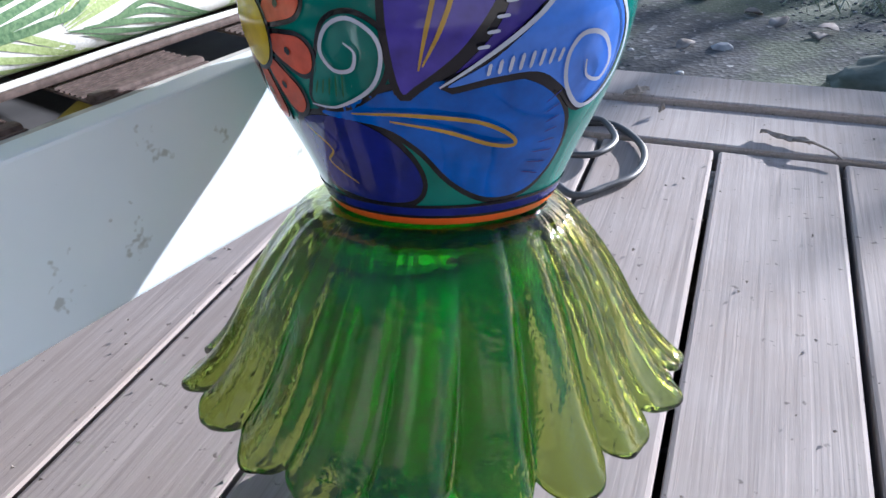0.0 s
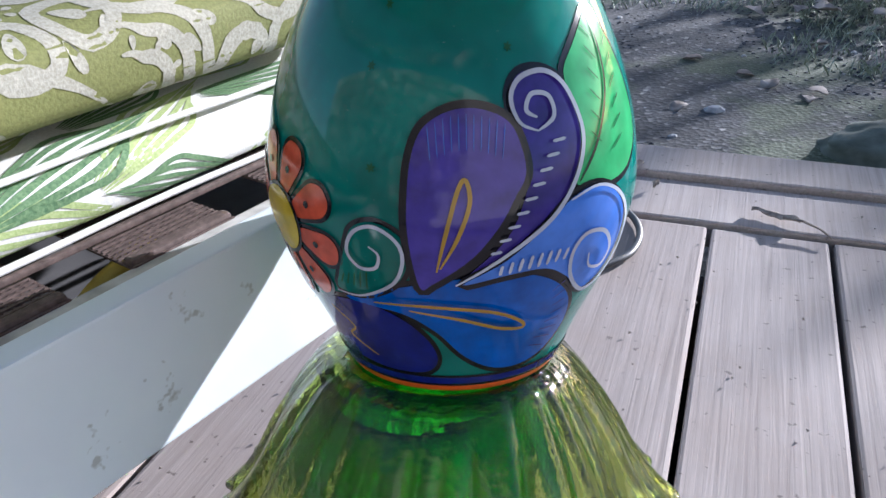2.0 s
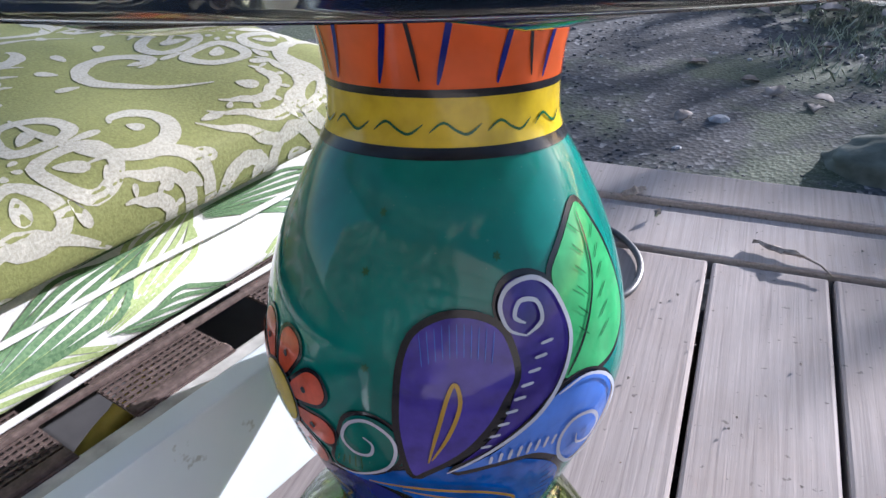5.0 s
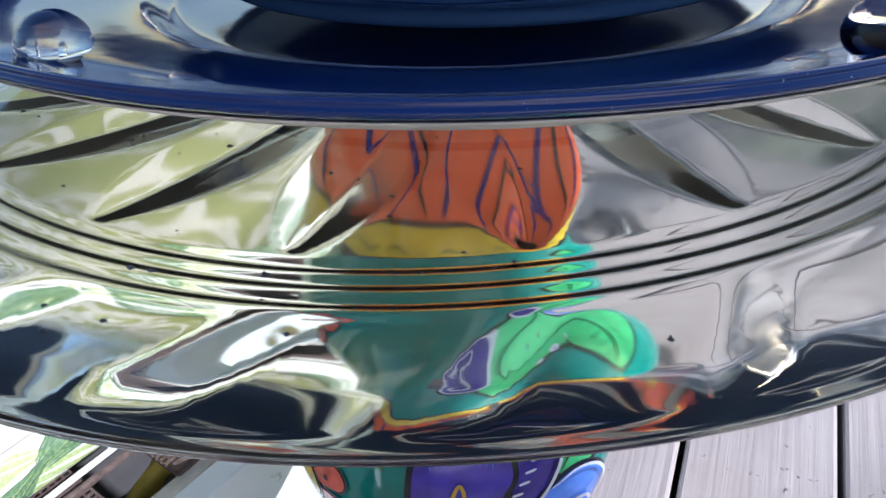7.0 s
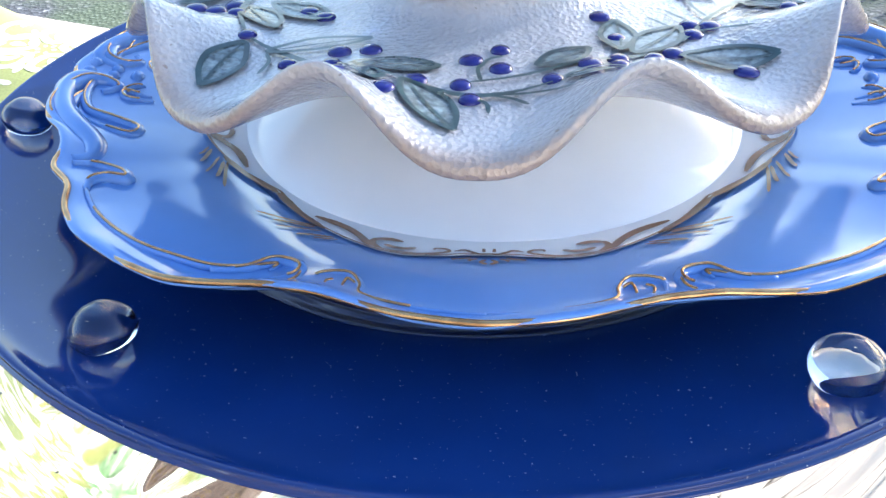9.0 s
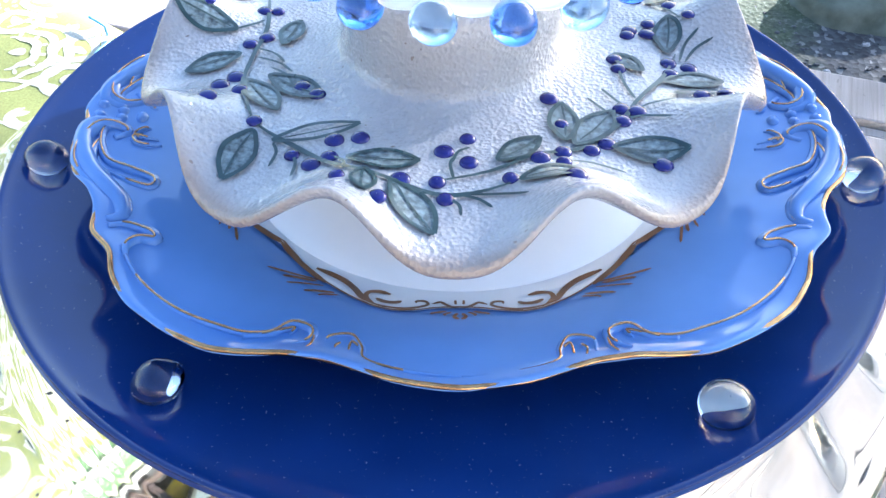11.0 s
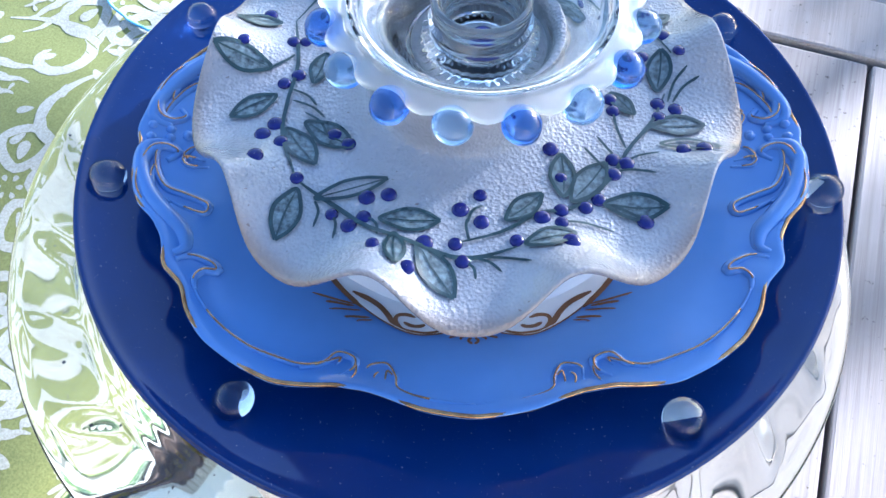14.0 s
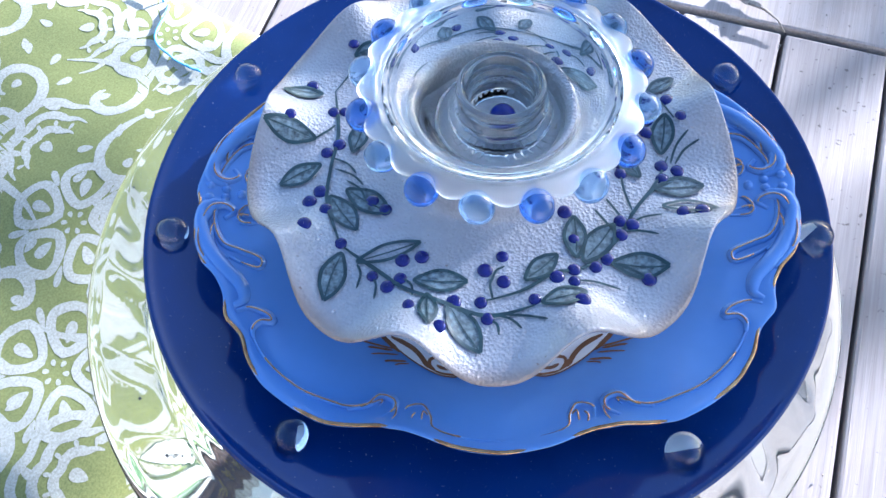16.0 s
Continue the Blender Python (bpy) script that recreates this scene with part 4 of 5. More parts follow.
for x0, x1 in ((-0.29, -0.23), (-0.17, -0.115), (-0.075, -0.005), (0.022, 0.072), (0.105, 0.16)):
    webbing(x0, x1, 0.022, 0.080, 0.317)
    hem = part("strap_hem", box(x1 - x0, 0.006, 0.004, 0.0015), M_WEB, bench)
    hem.location = ((x0 + x1) / 2, 0.026, 0.318)
cord = part("edge_cord", box(X1 - X0, 0.003, 0.003, 0.001), M_WEB, bench, "thin brown cord along the webbing")
cord.location = ((X0 + X1) / 2, 0.048, 0.3215)


def reed(x, y, ang, ln):
    pts = [(x + ln * u * math.cos(ang), y + ln * u * math.sin(ang), 0.290 + 0.022 * math.sin(2.6 * u + x * 40)) for u in np.linspace(0, 1, 14)]
    v, f = tube(pts, 0.0045, 8, lambda u: 0.5 + 0.6 * math.sin(math.pi * u) ** 0.5)
    ob = mesh_ob("dry_reed", v, f, M_REED)
    ob.matrix_world = BENCH
    tagged(ob, "yellow dry reed stem lying in the bench frame", "reed", "reeds in the bench")


for x, y, ang, ln in ((-0.13, 0.030, 0.25, 0.09), (-0.10, 0.045, -0.3, 0.07), (-0.03, 0.035, 0.2, 0.08), (-0.01, 0.050, -0.25, 0.07), (0.065, 0.034, 0.3, 0.06), (0.072, 0.046, 0.02, 0.05), (-0.22, 0.035, 0.1, 0.08)):
    reed(x, y, ang, ln)


def cushion(name, mat, x0, x1, y0, y1, z0, z1, sag, seed, label, bulge):
    """A soft slab: rounded front and back, with folds."""
    nu, nv = 150, 72
    verts, faces = [], []
    for i in range(nu + 1):
        x = x0 + (x1 - x0) * i / nu
        e = min(1, min(i, nu - i) / 6)
        e = math.sqrt(max(0, 1 - (1 - e) ** 2))
        for j in range(nv):
            a = 2 * math.pi * j / nv
            ca, sa = math.cos(a), math.sin(a)
            yy = math.copysign(abs(ca) ** bulge, ca)
            zz = math.copysign(abs(sa) ** (0.55 if sa > 0 else 0.4), sa)
            h = (z1 - z0) / 2 * (0.25 + 0.75 * e)
            y = (y0 + y1) / 2 - yy * (y1 - y0) / 2
            z = (z0 + z1) / 2 + zz * h
            top_f = max(0, sa)
            n1 = noise.noise((x * 7, y * 7, seed)) + 0.5 * noise.noise((x * 17, y * 17, seed + 3))
            z += sag * n1 * top_f
            y += 0.5 * sag * noise.noise((x * 9, z * 20, seed + 7))
            verts.append((x, y, max(z, z0 - 0.002)))
    for i in range(nu):
        for j in range(nv):
            k = (j + 1) % nv
            faces.append((i * nv + j, i * nv + k, (i + 1) * nv + k, (i + 1) * nv + j))
    faces.append(tuple(range(nv)))
    faces.append(tuple(nu * nv + j for j in range(nv))[::-1])
    ob = mesh_ob(name, verts, faces, mat)
    ob.matrix_world = BENCH
    return tagged(ob, label, "cushion")


cu1 = cushion("leaf_cushion", M_LEAFPRINT, -0.72, 0.228, 0.055, 0.60, 0.318, 0.356, 0.004, 1.0, "white outdoor cushion printed with green leaves, lying flat", 0.25)
for zz, rr, yy in ((0.3215, 0.0016, 0.056), (0.3525, 0.0015, 0.059)):
    v, f = tube([(x, yy + 0.002 * noise.noise((x * 9, 0, zz)), zz + 0.0015 * noise.noise((x * 12, 3, zz))) for x in np.linspace(-0.70, 0.222, 90)], rr, 8)
    mesh_ob("piping", v, f, M_LEAFPRINT, cu1)
cu2 = cushion("damask_cushion", M_DAMASK, -0.70, 0.232, 0.056, 0.66, 0.355, 0.412, 0.010, 5.0, "olive green outdoor cushion with cream damask scrolls", 0.45)
v, f = tube([(x, 0.064 + 0.003 * noise.noise((x * 8, 0, 1)), 0.372 + 0.004 * noise.noise((x * 6, 2, 0))) for x in np.linspace(-0.68, 0.22, 90)], 0.0016, 6)
mesh_ob("seam", v, f, M_DAMASK, cu2)



def fabric_print(ob, x0, x1, nu, nv, seed, style, mat, label, lift=0.0002):
    """Flowers, scrolls and drops, or striped leaves, printed over a cushion's front and top."""
    rp = random.Random(seed)
    grid = np.array([v.co for v in ob.data.vertices]).reshape(nu + 1, nv, 3)
    band = grid[:, [j % nv for j in range(-13, nv // 2 + 3)], :]
    run = np.concatenate((np.zeros((nu + 1, 1)), np.cumsum(np.linalg.norm(np.diff(band, axis=1), axis=2), axis=1)), axis=1) * 1000

    def on_cloth(u, v):
        f = min(max(u / 1000 / (x1 - x0) * nu, 0.0), nu - 0.001)
        i = int(f)
        p0, p1 = (np.array([np.interp(v, run[k], band[k, :, c]) for c in range(3)]) for k in (i, i + 1))
        q0 = np.array([np.interp(v + 3, run[i], band[i, :, c]) for c in range(3)])
        n = np.cross(p1 - p0, q0 - p0)
        return p0 + (p1 - p0) * (f - i) + n / (np.linalg.norm(n) + 1e-12) * lift

    verts, faces = [], []

    def ribbon(line, width, n=22, closed=False):
        p = smooth_curve(line, n, closed)
        t = (np.roll(p, -1, 0) - np.roll(p, 1, 0)) if closed else np.gradient(p, axis=0)
        t /= np.linalg.norm(t, axis=1)[:, None] + 1e-9
        nr = np.stack((-t[:, 1], t[:, 0]), 1)
        b0 = len(verts)
        for k in range(n):
            w = width / 2 * (1 if closed else min(1, 0.15 + 4 * min(k, n - 1 - k) / n)) * rp.uniform(0.9, 1.1)
            for sg in (-1, 0, 1):
                verts.append(on_cloth(*(p[k] + sg * w * nr[k])))
        for k in range(n if closed else n - 1):
            a, b = b0 + 3 * k, b0 + 3 * ((k + 1) % n)
            faces.extend(((a, a + 1, b + 1, b), (a + 1, a + 2, b + 2, b + 1)))

    def drop(c, ang, length, fat, n=14):
        """A solid teardrop from c towards ang."""
        b0 = len(verts)
        ring = []
        for k in range(n):
            th = 2 * math.pi * k / n
            along, side = length * (0.5 - 0.5 * math.cos(th)), length * fat * math.sin(th) * (0.45 + 0.55 * (0.5 - 0.5 * math.cos(th)))
            ring.append((c[0] + along * math.cos(ang) - side * math.sin(ang), c[1] + along * math.sin(ang) + side * math.cos(ang)))
        verts.append(on_cloth(c[0] + 0.55 * length * math.cos(ang), c[1] + 0.55 * length * math.sin(ang)))
        verts.extend(on_cloth(*p) for p in ring)
        faces.extend((b0, b0 + 1 + k, b0 + 1 + (k + 1) % n) for k in range(n))

    def turned(c, ang, pts):
        return [(c[0] + x * math.cos(ang) - y * math.sin(ang), c[1] + x * math.sin(ang) + y * math.cos(ang)) for x, y in pts]

    def petal(c, ang, r0, r1, half, w):
        ribbon(turned(c, ang, [(r0, 0), (r0 + 0.35 * (r1 - r0), half * 0.8), (r0 + 0.75 * (r1 - r0), half), (r1, half * 0.35), (r1, -half * 0.35), (r0 + 0.75 * (r1 - r0), -half), (r0 + 0.35 * (r1 - r0), -half * 0.8)]), w, 24, True)

    def flower(c, ang, r):
        for k in range(5):
            b = ang + k * 1.257
            petal(c, b, 0.30 * r, r, 0.36 * r, 6.5)
            drop(turned(c, b, [(0.45 * r, 0)])[0], b, 0.34 * r, 0.36)
            drop(turned(c, b + 0.63, [(0.72 * r, 0)])[0], b + 0.63, 0.36 * r, 0.22)
        for k in range(6):
            drop(turned(c, ang + k * 1.05, [(0.10 * r, 0)])[0], ang + k * 1.05, 0.11 * r, 0.5, 8)

    def fan(c, ang, r):
        """Nested scalloped arcs like a half blossom."""
        for k in range(3):
            rr = r * (0.45 + 0.28 * k)
            ribbon(turned(c, ang, [(rr * (1 + 0.12 * abs(math.sin(3 * t))) * math.cos(t), rr * (1 + 0.12 * abs(math.sin(3 * t))) * math.sin(t)) for t in np.linspace(-1.6, 1.6, 13)]), 6.2, 36)
        for t in np.linspace(-1.3, 1.3, 6):
            drop(turned(c, ang + t, [(0.52 * r, 0)])[0], ang + t, 0.16 * r, 0.32, 10)
        drop(c, ang, 0.30 * r, 0.5)

    def scroll_vine(c, ang, r, hand):
        pts = [(r * (1 - 0.75 * u) * math.cos(5.4 * u), hand * r * (1 - 0.75 * u) * math.sin(5.4 * u)) for u in np.linspace(0, 1, 12)]
        ribbon(turned(c, ang, [(r * 1.05, -hand * r * 1.5), (r * 1.12, -hand * r * 0.7)] + pts), 8.0, 44)
        for u in (0.12, 0.24, 0.36, 0.48):
            x, y = r * 1.16 * math.cos(5.4 * u), hand * r * 1.16 * math.sin(5.4 * u)
            drop(turned(c, ang, [(x, y)])[0], ang + hand * 5.4 * u + hand * 0.5, 0.42 * r, 0.34)
        drop(c, ang + 2, 0.3 * r, 0.55)

    def striped_leaf(c, ang, r):
        """A long leaf brushed in parallel stripes."""
        for k in range(-3, 4):
            h = k / 3.4
            top_p = 1 - 0.55 * abs(h)
            ribbon(turned(c, ang, [(-r, h * 4), (-0.4 * r * top_p, h * 0.30 * r), (0.25 * r * top_p, h * 0.34 * r), (r * top_p, h * 0.10 * r)]), 0.058 * r, 18)

    row = 0
    v = 36.0 if style == "flowers" else 16.0
    while v < 520 if style == "flowers" else v < 150:
        u = 250.0 + (36 if row % 2 else 0) + (40 * seed if style != "flowers" else 0)
        col = 0
        while u < 925:
            c = (u + rp.uniform(-6, 6), v + rp.uniform(-6, 6))
            kind = (col + 2 * row) % 4
            if style != "flowers":
                striped_leaf(c, rp.choice((0.3, 0.15, 2.9, 0.5, -0.25)), rp.uniform(38, 56))
                u += rp.uniform(60, 80)
            elif kind == 0:
                flower(c, rp.uniform(0, 6), 42)
            elif kind == 2:
                fan(c, rp.uniform(0, 6), 38)
            else:
                scroll_vine(c, rp.uniform(0, 6), 27, 1 if kind == 1 else -1)
            u += 60
            col += 1
        v += 57 if style == "flowers" else 34
        row += 1
    return tagged(mesh_ob("print", verts, faces, mat, ob, label), kind="stuff")


fabric_print(cu2, -0.70, 0.232, 150, 72, 8, "flowers", M_CREAM, "cream printed flowers and scrolls")
fabric_print(cu1, -0.72, 0.228, 150, 72, 1, "leaves", M_PALE_LEAF, "yellow-green printed leaves", 0.0002)
fabric_print(cu1, -0.72, 0.228, 150, 72, 3, "leaves", M_DARK_LEAF, "dark green printed leaves", 0.0004)

# ---- small things on the deck ----
CABLE = [(0.205, 0.60), (0.228, 0.567), (0.262, 0.588), (0.295, 0.618), (0.311, 0.665), (0.307, 0.712), (0.283, 0.757), (0.250, 0.762), (0.225, 0.735)]
v, f = tube([(x, y, 0.0055) for x, y in smooth_curve(CABLE, 60)], 0.0042, 10)
tagged(mesh_ob("cable", v, f, M_RUBBER), "black rubber cable coiled on the deck", "cable")
v, f = tube([(x, y, 0.016) for x, y in smooth_curve([(0.20, 0.66), (0.228, 0.646), (0.258, 0.652), (0.279, 0.690), (0.268, 0.745), (0.240, 0.750)], 50)], 0.0040, 10)
tagged(mesh_ob("cable", v, f, M_RUBBER), "black rubber cable coiled on the deck", "cable")


def chip(x, y, ln, wd, ang, seed, name, label, mat):
    """A bent flake of bark or leaf."""
    verts, faces = [], []
    n = 9
    for i in range(n):
        u = i / (n - 1)
        w = wd * math.sin(math.pi * min(0.96, max(0.06, u))) ** 0.6
        for j in (-1, 0, 1):
            px, py = (u - 0.5) * ln, j * w / 2 * (1 + 0.4 * noise.noise((u * 5, j, seed)))
            verts.append((px * math.cos(ang) - py * math.sin(ang), px * math.sin(ang) + py * math.cos(ang), 0.0035 + 0.010 * abs(noise.noise((u * 3, j * 2, seed))) + (0.004 if j == 0 else 0)))
    for i in range(n - 1):
        for j in range(2):
            faces.append((i * 3 + j, (i + 1) * 3 + j, (i + 1) * 3 + j + 1, i * 3 + j + 1))
    ob = mesh_ob(name, verts, faces, mat, smooth=False)
    sol = ob.modifiers.new("thick", "SOLIDIFY")
    sol.thickness = 0.0015
    ob.location = (x, y, 0.004)
    return tagged(ob, label, "debris", "debris on the deck")


chip(0.480, 0.715, 0.060, 0.013, -0.62, 2.0, "bark_flake", "curled grey flake of bark on the deck edge", M_TWIG)
chip(0.322, 0.865, 0.040, 0.016, 0.5, 4.0, "dry_leaf", "curled brown dry leaf on the deck edge", M_TWIG)
chip(0.347, 0.800, 0.016, 0.008, 1.1, 6.0, "dry_leaf", "small brown dry leaf on the deck edge", M_TWIG)
v, f = tube([(0.486, 0.706, 0.010), (0.505, 0.694, 0.012), (0.522, 0.679, 0.009), (0.530, 0.660, 0.006)], 0.0022, 6, lambda u: 1.1 - 0.7 * u)
tagged(mesh_ob("twig", v, f, M_TWIG), "thin dry twig lying across the planks", "twig")
rng = random.Random(4)
cv, cf = [], []
for k in range(260):
    u, w = rng.uniform(-0.25, 0.75), rng.uniform(-0.2, 1.0)
    p = DECK @ Vector((u, w, 0.0025))
    r = rng.uniform(0.0007, 0.0022)
    b0 = len(cv)
    cv += [(p.x + r * math.cos(a) * rng.uniform(0.5, 1.5), p.y + r * math.sin(a) * rng.uniform(0.5, 1.5), p.z) for a in (0, 2.1, 4.2)] + [(p.x, p.y, p.z + r)]
    cf += [(b0, b0 + 1, b0 + 3), (b0 + 1, b0 + 2, b0 + 3), (b0 + 2, b0, b0 + 3)]
tagged(mesh_ob("crumbs", cv, cf, M_TWIG, smooth=False), "dark crumbs of soil and needles scattered on the planks", "debris", kind="stuff")

# ---- stones and leaves on the gravel, grass beyond ----
def pebbles(name, count, x0, x1, y0, y1, r0, r1, mat, seed, label):
    rg = random.Random(seed)
    verts, faces = [], []
    for _ in range(count):
        x, y, r = rg.uniform(x0, x1), rg.uniform(y0, y1), rg.uniform(r0, r1)
        d = DECK.inverted() @ Vector((x, y, 0))
        if d.y < 1.03:
            continue
        b0, tw = len(verts), rg.uniform(0, 6)
        for zz, rr in ((-0.3, 0.9), (0.25, 1.0), (0.6, 0.55)):
            verts += [(x + r * rr * math.cos(tw + a) * rg.uniform(0.7, 1.2), y + r * rr * math.sin(tw + a) * rg.uniform(0.6, 1.0), -0.155 + r * zz) for a in (0, 1.05, 2.1, 3.14, 4.2, 5.2)]
        for q in range(2):
            for k in range(6):
                a, b = b0 + q * 6 + k, b0 + q * 6 + (k + 1) % 6
                faces.append((a, b, b + 6, a + 6))
        faces.append(tuple(b0 + 12 + k for k in range(6)))
    return tagged(mesh_ob(name, verts, faces, mat, smooth=False), label, "gravel", kind="stuff")


M_DARKSTONE = simple("dark_stone", (0.020, 0.022, 0.026), (0.095, 0.10, 0.112), 25, 0.85, 0.3, 0.004)
pebbles("gravel", 6500, -0.2, 2.4, 1.0, 3.4, 0.0025, 0.0065, M_DARKSTONE, 1, "dark grey crushed gravel")
pebbles("pale_stones", 110, -0.2, 2.2, 1.0, 3.2, 0.004, 0.011, M_STONES, 2, "scattered pale stones and leaf bits")
st = pebbles("stone", 1, 0.58, 0.585, 1.529, 1.53, 0.024, 0.025, M_STONES, 3, "pale flat stone lying on the gravel")
st["kind"], st["category"] = "", "stone"

M_BOULDER = simple("mossy_stone", (0.045, 0.055, 0.04), (0.13, 0.15, 0.125), 18, 0.9, 0.5, 0.006)
M_DRY = simple("frosted_dry_leaf", (0.10, 0.075, 0.055), (0.34, 0.30, 0.27), 30, 0.8, 0.3)


def boulder(x, y, w, d, h, seed):
    verts, faces = lathe(list(smooth_curve([(0.001, 1.0), (0.45, 0.93), (0.82, 0.62), (1.0, 0.15), (1.0, -0.3), (0.001, -0.3)], 20)), 40)
    out = []
    for p in verts:
        k = 1 + 0.22 * noise.noise((p[0] * 1.6, p[1] * 1.6, p[2] * 1.6 + seed)) + 0.07 * noise.noise((p[0] * 5, p[1] * 5, p[2] * 5 + seed))
        out.append((p[0] * w * k, p[1] * d * k, p[2] * h * k))
    ob = mesh_ob("boulder", out, faces, M_BOULDER)
    ob.location = (x, y, -0.158)
    return tagged(ob, "low mossy grey boulder lying on the gravel beside the deck", "boulder")


boulder(0.90, 1.31, 0.17, 0.10, 0.060, 3.0)


def ground_leaf(x, y, z, size, seed):
    """A curled fallen leaf."""
    rl = random.Random(seed)
    bm = bmesh.new()
    a, curl, tip = rl.uniform(0, 6.28), rl.uniform(0.15, 0.55), rl.uniform(-0.5, 0.5)
    rows = []
    for i in range(6):
        u = i / 5
        w = 0.42 * math.sin(math.pi * min(0.95, max(0.05, u))) * (1 + 0.25 * rl.uniform(-1, 1))
        rows.append([bm.verts.new(((u - 0.5) * size, j * w * size, size * (curl * w * abs(j) + tip * (u - 0.5) * 0.5 + 0.05 * rl.uniform(-1, 1)))) for j in (-1, 0, 1)])
    for p, q in zip(rows, rows[1:]):
        for j in range(2):
            bm.faces.new((p[j], q[j], q[j + 1], p[j + 1]))
    ob = part("fallen_leaf", bm, M_DRY, smooth=True)
    ob.modifiers.new("thick", "SOLIDIFY").thickness = 0.0012
    ob.matrix_world = pose(x, y, z, 0, 0, math.degrees(a))
    return tagged(ob, "curled brown fallen leaf edged with frost", "leaf", "fallen leaves on the ground")


rw = random.Random(31)
for k in range(60):
    u, w = rw.gauss(0, 0.15), rw.gauss(0, 0.12)
    ground_leaf(1.20 + u, 2.45 + w, -0.145 + max(0.0, 0.09 - 0.25 * math.hypot(u, w)) + 0.01 * rw.random(), rw.uniform(0.045, 0.085), 100 + k)
for k, (x, y, sz) in enumerate(((0.74, 1.705, 0.055), (0.83, 1.65, 0.05), (0.60, 1.92, 0.05), (0.70, 1.78, 0.045), (0.506, 1.546, 0.05), (0.80, 1.60, 0.04), (0.95, 2.05, 0.05))):
    ground_leaf(x, y, -0.148, sz, 300 + k)

M_GRASS = simple("frosted_grass", (0.09, 0.12, 0.05), (0.42, 0.47, 0.40), 45, 0.7, 0)
rg = random.Random(9)
verts, faces = [], []
for _ in range(16000):
    x, y = rg.uniform(0.3, 3.0), rg.uniform(1.35, 4.2)
    track = abs(y - 2.25 - 0.25 * (x - 0.7)) < 0.16 and x < 0.95
    if track or max(noise.noise((x * 2.2, y * 2.2, 4)) * 0.5 + 1.6 * (x - 0.80) + 0.5 * (y - 1.9), 1.5 * (y - 2.45)) < 0.05:
        continue
    h, t, w = rg.uniform(0.012, 0.045), rg.uniform(0, 6.3), rg.uniform(0.0012, 0.0026)
    lean = rg.uniform(0.2, 1.1) * h
    b0 = len(verts)
    cx, sx = math.cos(t), math.sin(t)
    verts += [(x - w * sx, y + w * cx, -0.158), (x + w * sx, y - w * cx, -0.158), (x + lean * 0.5 * cx, y + lean * 0.5 * sx, -0.158 + h * 0.7), (x + lean * cx, y + lean * sx, -0.158 + h)]
    faces += [(b0, b0 + 1, b0 + 2), (b0 + 1, b0 + 3, b0 + 2)]
tagged(mesh_ob("grass", verts, faces, M_GRASS), "short frosted grass in patches beyond the gravel", "grass", kind="stuff")

# clear glass lets the daylight through
for ob in bpy.data.objects:
    if ob in (platter, holder) or ob.parent == holder or ob.name.startswith("glass_gem"):
        ob.visible_shadow = False

# ---- an unseen tree, added to shade the upper plates from the low sun ----
def tree(base, crown, seed):
    """A broad tree: tapered trunk, limbs and a crown of leaf sprays; crown: centre, half sizes, lowest height."""
    rt = random.Random(seed)
    (cx, cy, cz), (hx, hy, hz), low = crown
    root = empty("tree", Matrix.Translation(base))
    bx, by, bz = base
    top_p = (cx - bx, cy - by, cz - bz)
    pts = smooth_curve([(0, 0, -0.05), (0.1, -0.05, 1.2), (0.25 * top_p[0], 0.25 * top_p[1], 2.4), (0.7 * top_p[0], 0.7 * top_p[1], 0.75 * top_p[2]), top_p], 16)
    v, f = tube(pts, 0.17, 10, lambda u: 1.15 - 0.9 * u)
    mesh_ob("trunk", v, f, M_TWIG, root)
    verts, faces = [], []
    ax = Vector((SUN_TO.y, -SUN_TO.x, 0)).normalized()
    ay = Vector((SUN_TO.x, SUN_TO.y, 0)).normalized()
    for k in range(26):
        q = Vector((cx, cy, 0)) + ax * rt.uniform(-hx, hx) * 0.9 + ay * rt.uniform(-hy, hy)
        end = (q.x - bx, q.y - by, max(low + 0.15, cz + rt.uniform(-hz, hz) * 0.8) - bz)
        st0 = pts[rt.randrange(7, 15)]
        mid = [(st0[i] + end[i]) / 2 + rt.uniform(-0.15, 0.15) for i in range(3)]
        mid[2] = max(mid[2], low + 0.2 - bz)
        v, f = tube(smooth_curve([st0, mid, end], 8), 0.04, 6, lambda u: 1.1 - 0.85 * u)
        mesh_ob("limb", v, f, M_TWIG, root)
    for _ in range(7000):
        u, w, h = rt.uniform(-1, 1), rt.uniform(-1, 1), rt.uniform(-1, 1)
        if u * u + h * h * 0.8 > 1.0:
            continue
        q = Vector((cx, cy, cz + h * hz)) + ax * u * hx + ay * w * hy
        q.z = max(q.z, low + w * hy * 0.36 + rt.uniform(0, 0.14))
        t, tl, sz = rt.uniform(0, 6.28), rt.uniform(-1.0, 1.0), rt.uniform(0.045, 0.085)
        d1 = Vector((math.cos(t), math.sin(t), tl)).normalized() * sz
        d2 = d1.cross(Vector((rt.uniform(-1, 1), rt.uniform(-1, 1), 0.6))).normalized() * sz * 0.55
        q = q - Vector(base)
        b0 = len(verts)
        verts += [q - d1, q + d2, q + d1, q - d2]
        faces.append((b0, b0 + 1, b0 + 2, b0 + 3))
    mesh_ob("crown", verts, faces, M_FOLIAGE, root, smooth=False)
    return tagged(root, "unseen broad tree added to shade the upper plates", "tree")


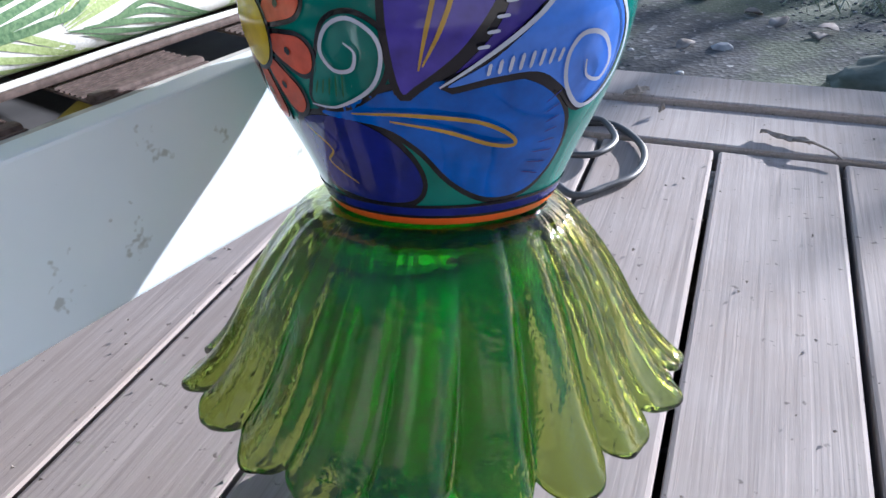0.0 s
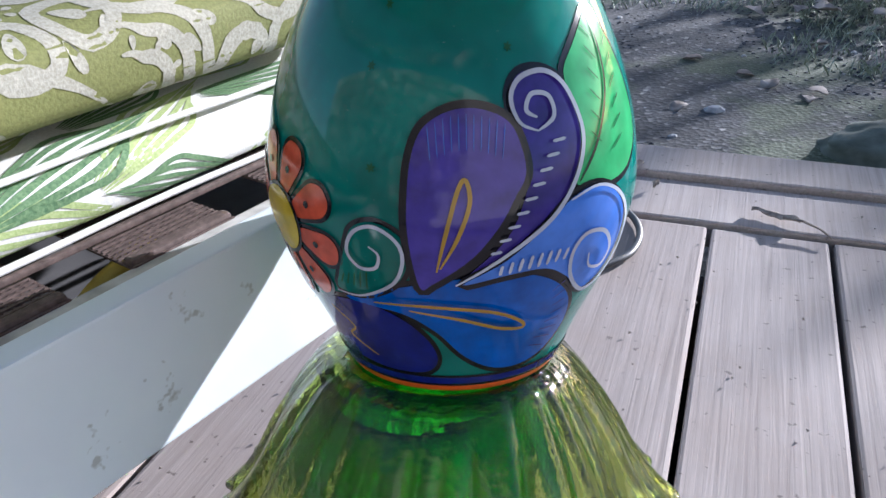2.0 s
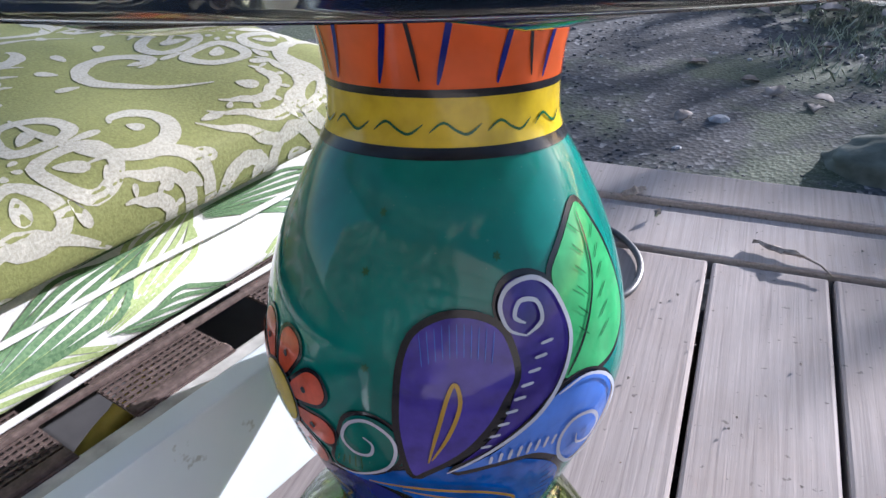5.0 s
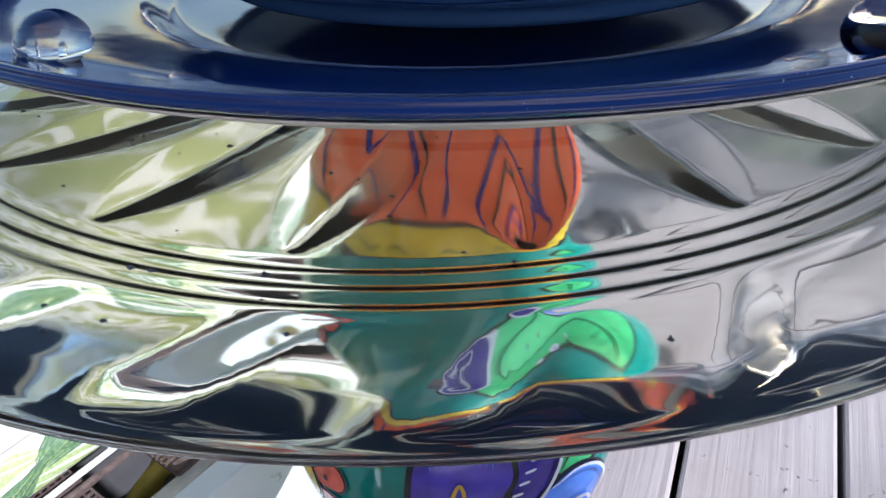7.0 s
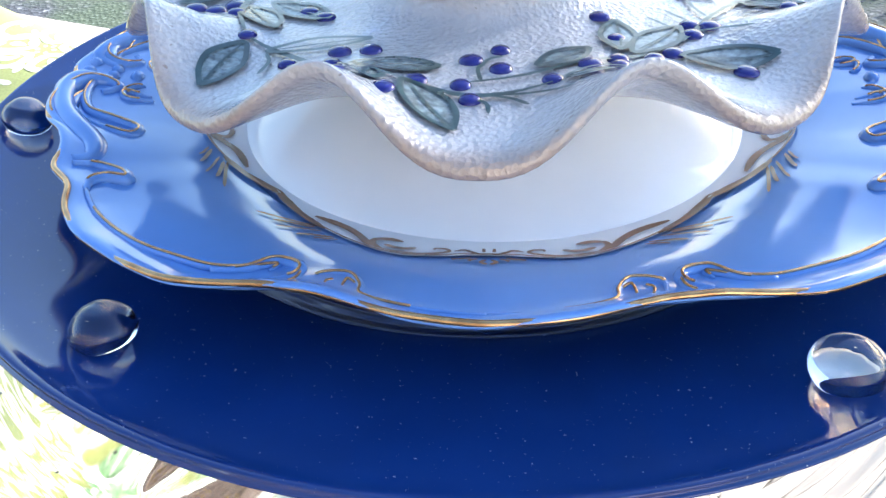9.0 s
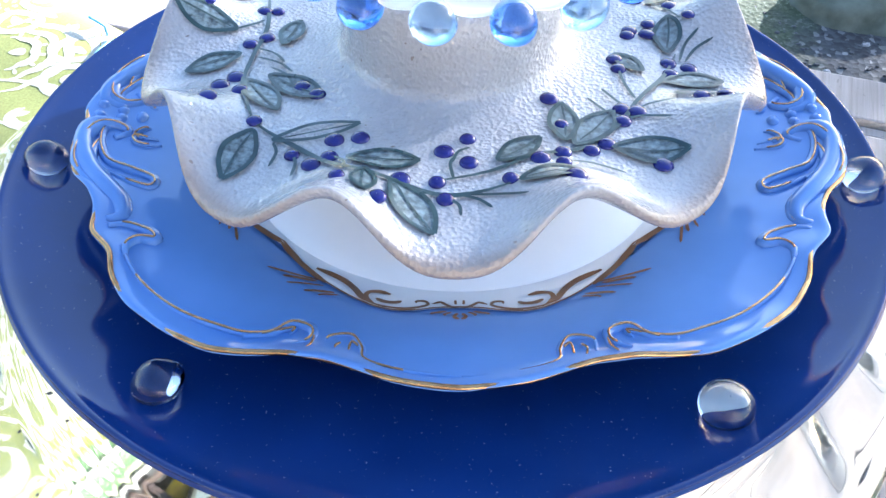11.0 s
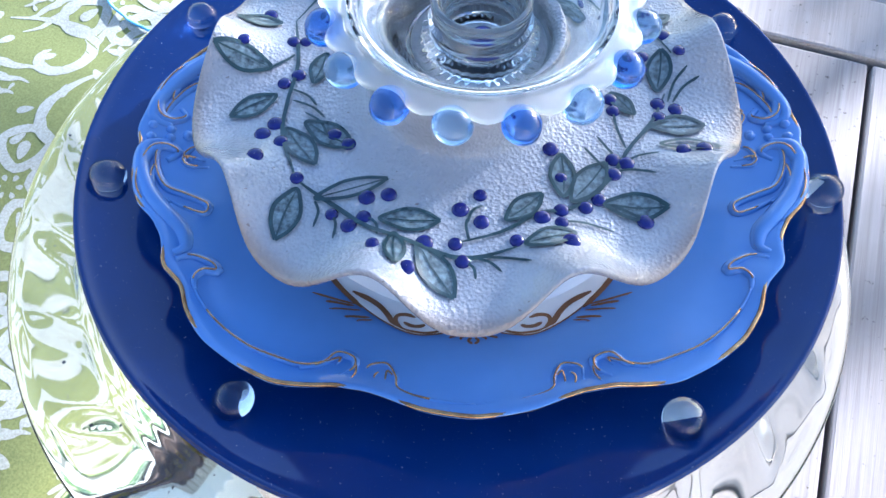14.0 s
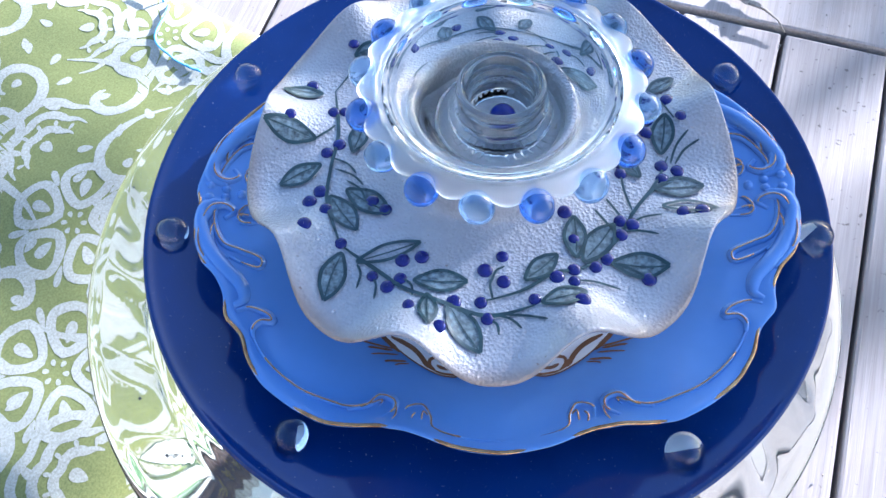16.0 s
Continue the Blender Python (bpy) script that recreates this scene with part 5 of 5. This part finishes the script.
# shrubs stand out of view, added only for the shade they cast
def shrub(side, height, seed):
    """A dense dark shrub, side metres across the sun's way; uneven top with loose sprays."""
    rs = random.Random(seed)
    foot = Vector((0.15, 0.10, 0)) + Vector((SUN_TO.x, SUN_TO.y, 0)).normalized() * 8.6 + aside * side
    root = empty("shrub", Matrix.Translation((foot.x, foot.y, -0.16)))
    for k in range(5):
        a = rs.uniform(0, 6.28)
        v, f = tube(smooth_curve([(0, 0, 0), (0.12 * math.cos(a), 0.12 * math.sin(a), 0.45 * height), (0.3 * math.cos(a), 0.3 * math.sin(a), 0.9 * height)], 8), 0.022, 6, lambda u: 1.1 - 0.8 * u)
        mesh_ob("stem", v, f, M_TWIG, root)
    sprays = [(rs.uniform(-0.5, 0.5), rs.uniform(-0.3, 0.3), rs.uniform(0.10, 0.36)) for _ in range(4)]
    verts, faces = [], []
    for k in range(2200):
        if k < 2000:
            u, w, h = rs.uniform(-0.56, 0.56), rs.uniform(-0.35, 0.35), rs.uniform(0.02, 1)
            if abs(u) > 0.56 - 0.25 * h ** 4:
                continue
            q = Vector((aside.x * u + SUN_TO.x * w, aside.y * u + SUN_TO.y * w, h * height + 0.16 * noise.noise((u * 3, w * 3, seed)) * h))
        else:
            su, sw, sh = sprays[k % 4]
            q = Vector((aside.x * su + SUN_TO.x * sw, aside.y * su + SUN_TO.y * sw, height + sh * rs.random())) + Vector((rs.uniform(-0.10, 0.10), rs.uniform(-0.10, 0.10), 0))
        t, sz = rs.uniform(0, 6.28), rs.uniform(0.035, 0.06)
        d1 = Vector((math.cos(t), math.sin(t), rs.uniform(-1, 1))).normalized() * sz
        d2 = d1.cross(Vector((rs.uniform(-1, 1), rs.uniform(-1, 1), 0.6))).normalized() * sz * 0.55
        b0 = len(verts)
        verts += [q - d1, q + d2, q + d1, q - d2]
        faces.append((b0, b0 + 1, b0 + 2, b0 + 3))
    mesh_ob("crown", verts, faces, M_FOLIAGE, root, smooth=False)
    return tagged(root, "unseen dense shrub added to shade the gravel and deck", "shrub", "shrubs beyond the gravel")


M_FOLIAGE = simple("tree_leaves", (0.035, 0.06, 0.02), (0.08, 0.12, 0.04), 3, 0.6, 0)
edge = Vector((0.15, 0.10, 0.412)) + SUN_TO * 9.0
aside = Vector((SUN_TO.y, -SUN_TO.x, 0)).normalized()
# added row: solid part shades the gravel, loose sprays dapple the deck
for k in range(5):
    shrub(-0.95 + 0.85 * k, 1.96 + 0.06 * math.sin(2.3 * k), 20 + k)
# crown added on the sun's line, its lower edge set where the shade should start
tree((edge.x + 1.5 * aside.x, edge.y + 1.5 * aside.y, -0.16), ((edge.x, edge.y, edge.z + 1.4), (1.9, 1.1, 1.5), edge.z), 3)

# ---- dirt on the glass, a thread on the cushion ----
rd = random.Random(12)
sv, sf = [], []
for _ in range(150):
    a, r, k = rd.uniform(2.2, 5.2), math.sqrt(rd.uniform(0.05 ** 2, 0.188 ** 2)), rd.uniform(0.0003, 0.0011)
    x, y, z = r * math.cos(a), r * math.sin(a), float(np.interp(r, [p[0] for p in top], [p[1] for p in top])) + 0.0004
    b0 = len(sv)
    sv += [(x + k * math.cos(q) * rd.uniform(0.4, 1.4), y + k * math.sin(q) * rd.uniform(0.4, 1.4), z) for q in (0, 1.6, 3.1, 4.7)] + [(x, y, z + 0.6 * k)]
    sf += [(b0 + i, b0 + (i + 1) % 4, b0 + 4) for i in range(4)]
tagged(mesh_ob("dirt_specks", sv, sf, M_RUBBER, platter, "dark specks of dirt on the glass", smooth=False), kind="stuff")

THREAD = [(-0.120, 0.350), (-0.098, 0.331), (-0.101, 0.300), (-0.085, 0.283), (-0.060, 0.270)]
tops = [BENCH @ v.co for v in cu2.data.vertices]
line = []
for x, y in smooth_curve(THREAD, 40):
    line.append((x, y, max([p.z for p in tops if abs(p.x - x) + abs(p.y - y) < 0.025] or [0.412]) + 0.0012))
M_THREAD = simple("light_blue_thread", (0.10, 0.35, 0.60), (0.25, 0.55, 0.80), 200, 0.7, 0.2)
v, f = tube(line, 0.0011, 6)
tagged(mesh_ob("thread", v, f, M_THREAD), "loose light blue thread lying on the olive cushion", "thread")
